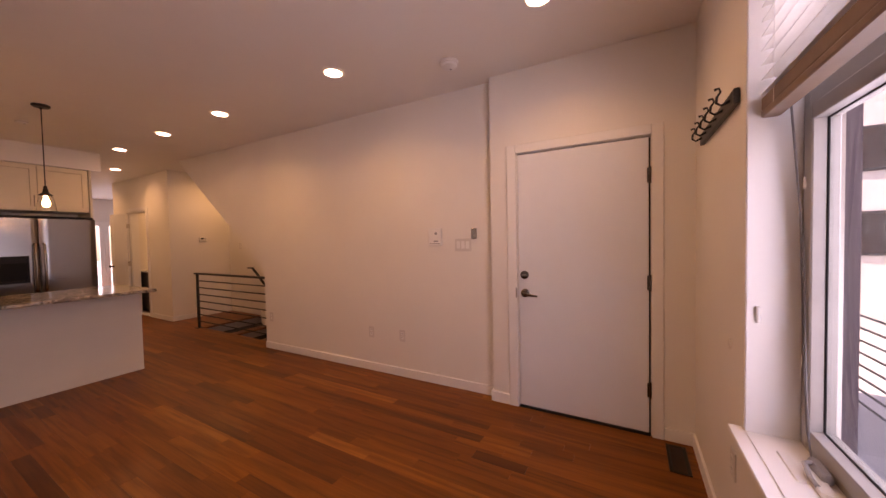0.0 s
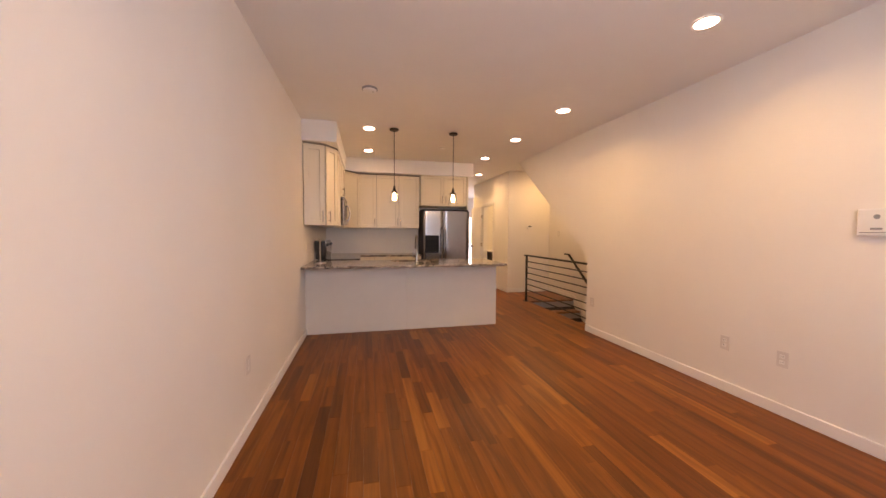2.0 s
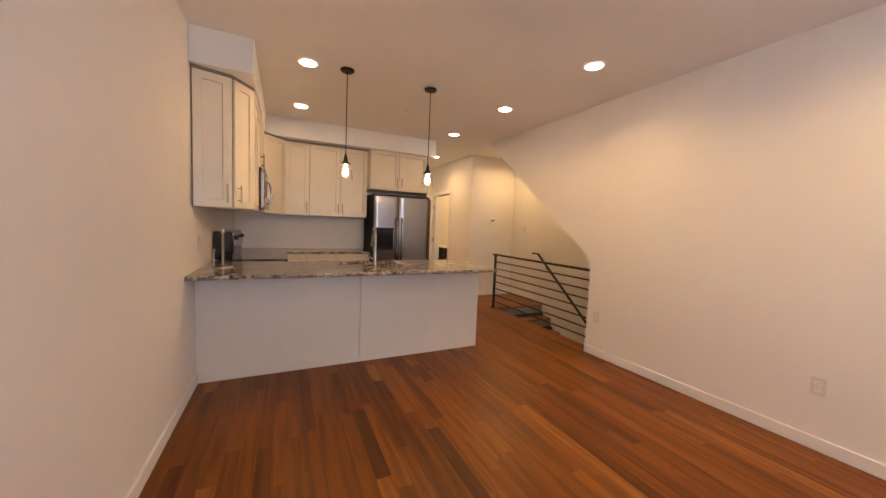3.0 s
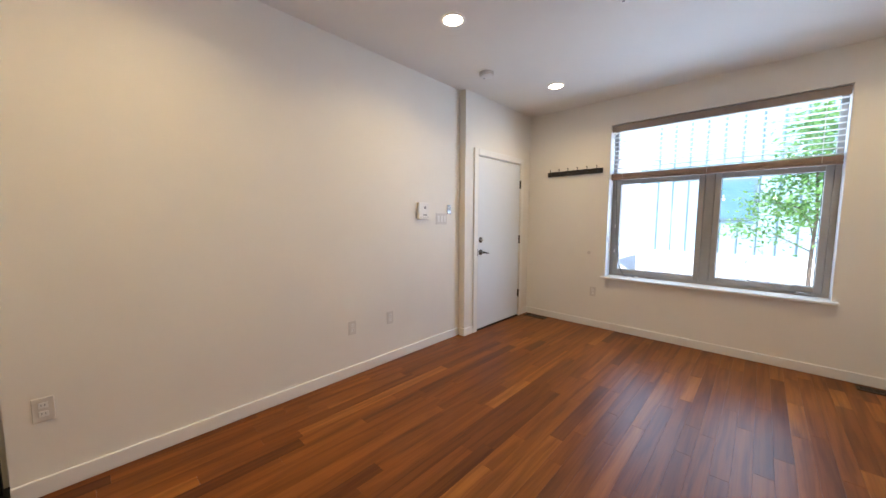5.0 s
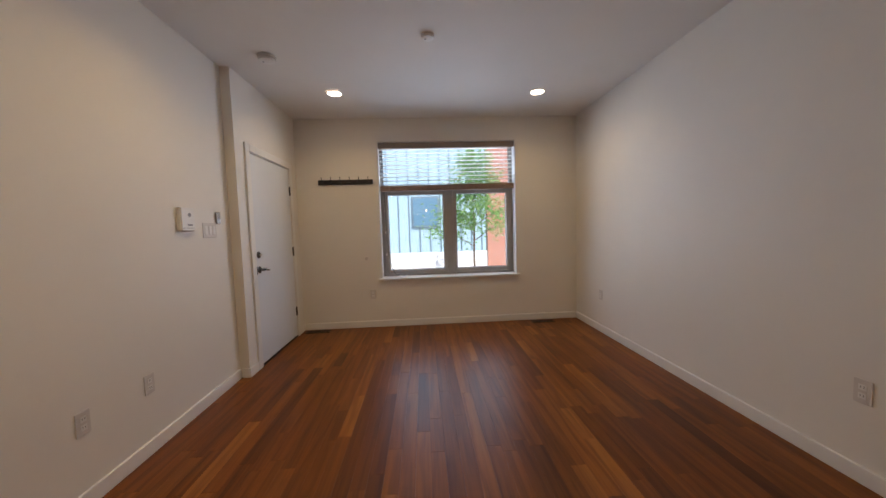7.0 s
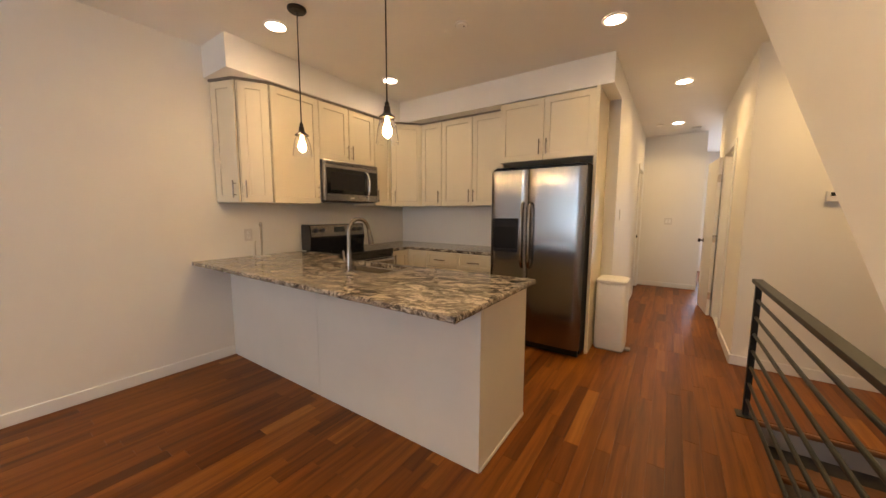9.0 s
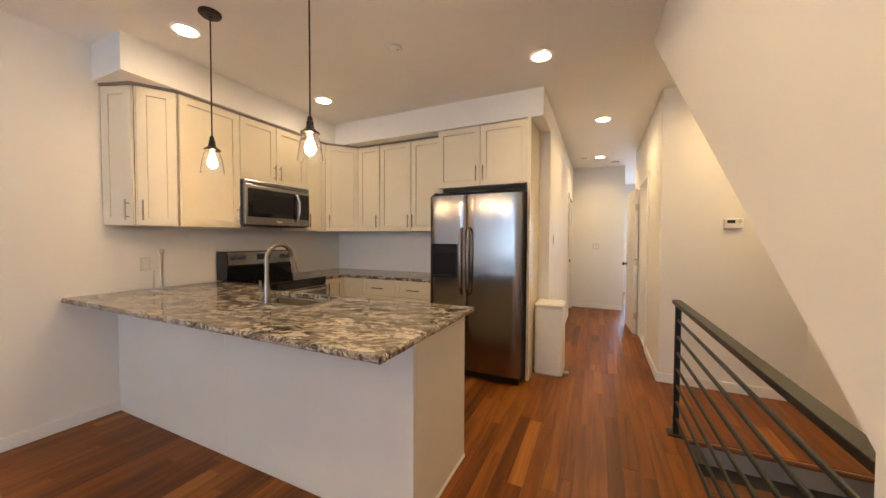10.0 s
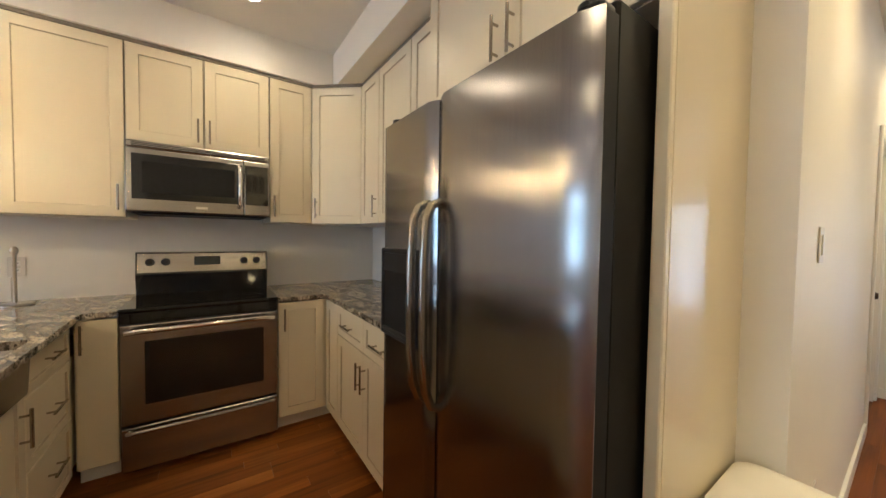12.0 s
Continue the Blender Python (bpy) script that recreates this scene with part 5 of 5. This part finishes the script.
panel_door(h3, placed((HL - 0.07, LY0 + 0.008, 0), (0, 1, 0), (1, 0, 0)), LY1 - LY0 - 0.016, 0.012, 2.045)
part("knob", turned((HL - 0.034, LY0 + 0.07, 0.96), [(0.03, 0), (0.011, 0.008), (0.011, 0.03), (0.027, 0.045), (0.02, 0.062)], 16, None, (1, 0, 0)), BRONZE, h3, "dark bronze knob", True)

# glazed rear door and balcony
gd = thing("door_4", ((GX0 + GX1) / 2, 13.54, 0), "white glazed balcony door in the rear room", "door", "", "structure")
part("door_frame", ringframe(GX0 + 0.001, GX1 - 0.001, 0.001, 2.099, 0.04, 13.51, 13.6), TRIM, gd)
GM = (GX0 + GX1) / 2
for g0, g1 in ((GX0 + 0.043, GM - 0.002), (GM + 0.002, GX1 - 0.043)):
    q = part("leaf_frame", ringframe(g0, g1, 0.043, 2.057, 0.10, 13.53, 13.575), TRIM, gd)
    p = part("pane", box(g0 + 0.10, g1 - 0.10, 13.55, 13.556, 0.143, 1.957), PANE, q)
    p.visible_shadow = False
part("lever", tube([(GX0 + 0.1, 13.53, 0.98), (GX0 + 0.1, 13.48, 0.98), (GX0 + 0.2, 13.475, 0.98)], 0.01, 8), BRONZE, gd, "", True)

# ---- bathroom ----
vn = thing("bathroom_vanity", (4.4, 9.24, 0), "dark vanity cabinet with a white top", "vanity")
part("body", box(4.03, 4.78, 8.99, 9.497, 0.08, 0.83, 0.003), ESPRESSO, vn)
part("plinth", box(4.05, 4.76, 9.04, 9.49, 0.013, 0.0795), ESPRESSO, vn)
part("top", box(4.0, 4.80, 8.965, 9.498, 0.831, 0.862, 0.006), PLASTIC, vn, "white vanity top")
part("basin_rim", turned((4.4, 9.22, 0.8625), [(0.2, 0), (0.2, 0.006), (0.18, 0.008), (0.17, 0.001)], 28, None, (0, 0, 1), False), PLASTIC, vn, "", True)
for x0, x1 in ((4.04, 4.40), (4.41, 4.77)):
    part("door", box(x0, x1, 8.972, 8.989, 0.1, 0.81, 0.003), ESPRESSO, vn)
part("faucet", tube([(4.4, 9.42, 0.863), (4.4, 9.42, 0.98), (4.4, 9.39, 1.01), (4.4, 9.33, 1.01), (4.4, 9.31, 0.985)], 0.011, 10), CHROME, vn, "small chrome faucet", True)

# ---- outside ----
structure("ground", box(-60, 60, -120, -0.3, -0.75, -0.55), CONCRETE, "pale sunlit paved yard", "ground")
structure("ground_rear", box(-60, 60, 13.7, 60, -0.75, -0.55), CONCRETE, "pale paving behind the house", "ground")
pv = thing("porch", (2.2, -0.85, -0.55), "low concrete porch with a thin black railing", "porch")
part("slab", box(-0.6, 6.2, -1.75, -0.255, -0.549, -0.42, 0.01), CONCRETE, pv)
for k in range(8):
    part("rail_bar", rod((4.3, -1.65, -0.34 + k * 0.125), (6.1, -1.65, -0.34 + k * 0.125), 0.012, 8), IRON, pv)
for x in (4.3, 5.2, 6.1):
    part("rail_post", box(x - 0.018, x + 0.018, -1.668, -1.632, -0.42, 0.56, 0.002), IRON, pv)
# the pier's dark purplish tone carries the shade it stands in
part("brick_pier", box(3.60, 3.95, -0.685, -0.256, -0.419, 3.2, 0.004), plain("shaded_pier_brick", (0.15, 0.125, 0.15), 0.85), pv, "brick pier coloured purplish for its shade")

sb = thing("siding_house", (3.0, -9, -0.55), "blue-grey house with upright metal siding", "house")
part("wall", box(-0.36, 4.32, -13.0, -8.5, -0.5, 6.2), SIDING, sb)
for k in range(11):
    x = -0.2 + k * 0.4
    part("seam", box(x - 0.015, x + 0.015, -8.5, -8.455, 0.35, 6.1, 0.004), SEAM, sb, "darker standing seam")
part("plinth", box(-0.38, 4.34, -8.5, -8.42, -0.549, 0.34, 0.01), STUCCO, sb, "white plinth wall")
part("parapet", box(-0.45, 4.42, -13.1, -8.4, 6.2, 6.4, 0.01), SIDING, sb)
wd = part("house_window", box(1.45, 2.5, -8.52, -8.44, 1.32, 2.5, 0.01), SEAM, sb, "dark framed window")
part("pane", box(1.52, 2.43, -8.4395, -8.43, 1.39, 2.43), BLUEGLASS, wd)
bh = thing("brick_house", (-3.5, -9.5, -0.55), "orange-red brick house with white framed windows", "house")
part("wall", box(-7.0, -0.5, -13.0, -8.9, -0.549, 7.0), BRICK, bh)
part("parapet", box(-7.05, -0.48, -13.05, -8.85, 7.0, 7.25, 0.01), STUCCO, bh)
for zx in (-5.6, -3.4):
    q = part("house_window", box(zx, zx + 1.1, -8.91, -8.86, 1.2, 3.0, 0.01), STUCCO, bh, "white framed window")
    part("pane", box(zx + 0.08, zx + 1.02, -8.8595, -8.85, 1.28, 2.92), BLACKGLASS, q)
wh = thing("pale_house", (15, -8, -0.55), "pale stucco house with dark windows", "house")
part("wall", box(10.5, 22, -34, -3.2, -0.549, 7.5), STUCCO, wh)
part("parapet", box(10.45, 22.05, -34.05, -3.15, 7.5, 7.8, 0.01), STUCCO, wh)
for wy in (-13.5, -10.5, -7.5, -4.5):
    for wz in (0.9, 2.5):
        q = part("house_window", box(10.46, 10.52, wy, wy + 1.1, wz, wz + 0.85, 0.01), DARKGREY, wh, "dark framed window")
        part("pane", box(10.44, 10.4595, wy + 0.06, wy + 1.04, wz + 0.06, wz + 0.79), BLACKGLASS, q)

# small street tree
tr = thing("tree", (0.55, -5.6, -0.55), "slender young tree with light green leaves", "tree")
trng = random.Random(5)
part("trunk", tube([(0.55, -5.6, -0.549), (0.56, -5.58, 0.5), (0.53, -5.62, 1.4), (0.58, -5.6, 2.3), (0.55, -5.6, 3.2)], [0.036, 0.030, 0.025, 0.018, 0.007], 8), BARK, tr, "", True)
tips = []
for k in range(16):
    z = 0.7 + 2.3 * k / 15
    a = k * 2.4
    ln = trng.uniform(0.6, 1.25) * (1.1 - 0.22 * k / 15 * 3)
    p0 = Vector((0.555, -5.6, z))
    p2 = p0 + Vector((math.cos(a) * ln, math.sin(a) * ln, trng.uniform(0.25, 0.6)))
    p1 = (p0 + p2) / 2 + Vector((0, 0, 0.08))
    part("limb", tube([p0, p1, p2], [0.014, 0.009, 0.003], 6), BARK, tr)
    tips += [p1, (p1 + p2) / 2, p2]
verts, faces = [], []
for _ in range(5600):
    c = trng.choice(tips) + Vector((trng.gauss(0, 0.24), trng.gauss(0, 0.24), trng.gauss(0, 0.17)))
    u = Vector((trng.uniform(-1, 1), trng.uniform(-1, 1), trng.uniform(-0.7, 0.3))).normalized()
    v = u.cross(Vector((trng.uniform(-1, 1), trng.uniform(-1, 1), 1))).normalized()
    s = trng.uniform(0.035, 0.07)
    b0 = len(verts)
    verts += [tuple(c - u * s), tuple(c + v * s * 0.5 + Vector((0, 0, 0.006))), tuple(c + u * s), tuple(c - v * s * 0.5)]
    faces.append((b0, b0 + 1, b0 + 2, b0 + 3))
me = bpy.data.meshes.new("crown")
me.from_pydata(verts, [], faces)
me.transform(Matrix.Translation(-ORIGIN[tr.name]))
me.materials.append(LEAF)
crown = new("crown", me)
crown.parent = tr
tagged(crown, "airy crown of small light green leaves", "", "", "stuff")

# ---- floor boards ----
bm = box(-0.15, XR + 0.12, -0.25, YB + 0.12, -0.16, -0.0125)
box(XR + 0.12, XW, NOSE, YB + 0.12, -0.16, -0.0125, 0, bm)
box(HL - 0.12, 5.72, YB + 0.12, 13.62, -0.16, -0.0125, 0, bm)
fl = structure("floor", bm, OAKDARK, "red-brown oak strip floor with a satin finish", "floor")
PW = 0.083
LENGTHS = [0.34, 0.52, 0.7, 0.86, 1.05, 1.3]


def plank_mesh(ln):
    bm = box(-PW / 2 + 0.0003, PW / 2 - 0.0003, 0.0004, ln - 0.0004, -0.0124, 0.0, 0.0004)
    me = bpy.data.meshes.new("board")
    bmesh.ops.recalc_face_normals(bm, faces=bm.faces)
    bm.to_mesh(me)
    bm.free()
    me.materials.append(OAK)
    return me


pmesh = {ln: plank_mesh(ln) for ln in LENGTHS}
prng = random.Random(11)
rest = bmesh.new()
singles = 0


def lay(x0, x1, ya, yb, near):
    """Rows of boards between two ends; those of the near stretch are objects of their own."""
    global singles
    n = int(math.ceil((x1 - x0) / PW))
    for r in range(n):
        xa = x0 + r * PW
        wdt = min(PW, x1 - xa)
        y = ya
        first = True
        while y < yb - 0.002:
            ln = prng.choice(LENGTHS) if not first else prng.uniform(0.2, 1.1)
            first = False
            if yb - y - ln < 0.15:
                ln = yb - y
            whole = ln in pmesh and wdt > PW - 1e-4
            if near and whole and near[0] < y < near[1] and singles < 300:
                ob = new("board", pmesh[ln])
                ob.location = (xa + PW / 2, y, 0)
                ob.parent = fl
                singles += 1
            else:
                box(xa + 0.0003, xa + wdt - 0.0003, y + 0.0004, y + ln - 0.0004, -0.0124, 0.0, 0.0004, rest)
            y += ln


lay(0.0, XR + 0.12, 0.0, YB, (0.9, 5.2))
lay(HL, HR, YB, 11.0, None)
lay(XR + 0.12, XW, NOSE, YB, None)
lay(HR, 5.6, 9.93, 13.5, None)
lay(3.775, HR, 11.0, 13.5, None)
lay(HR + 0.001, HR + 0.12, BY0, BY1, None)
lay(HR + 0.12, 5.6, 7.8, 9.5, None)
me = bpy.data.meshes.new("boards")
bmesh.ops.recalc_face_normals(rest, faces=rest.faces)
rest.to_mesh(me)
rest.free()
me.materials.append(OAKS)
far = new("boards", me)
far.parent = fl
tagged(far, "", "", "", "stuff")
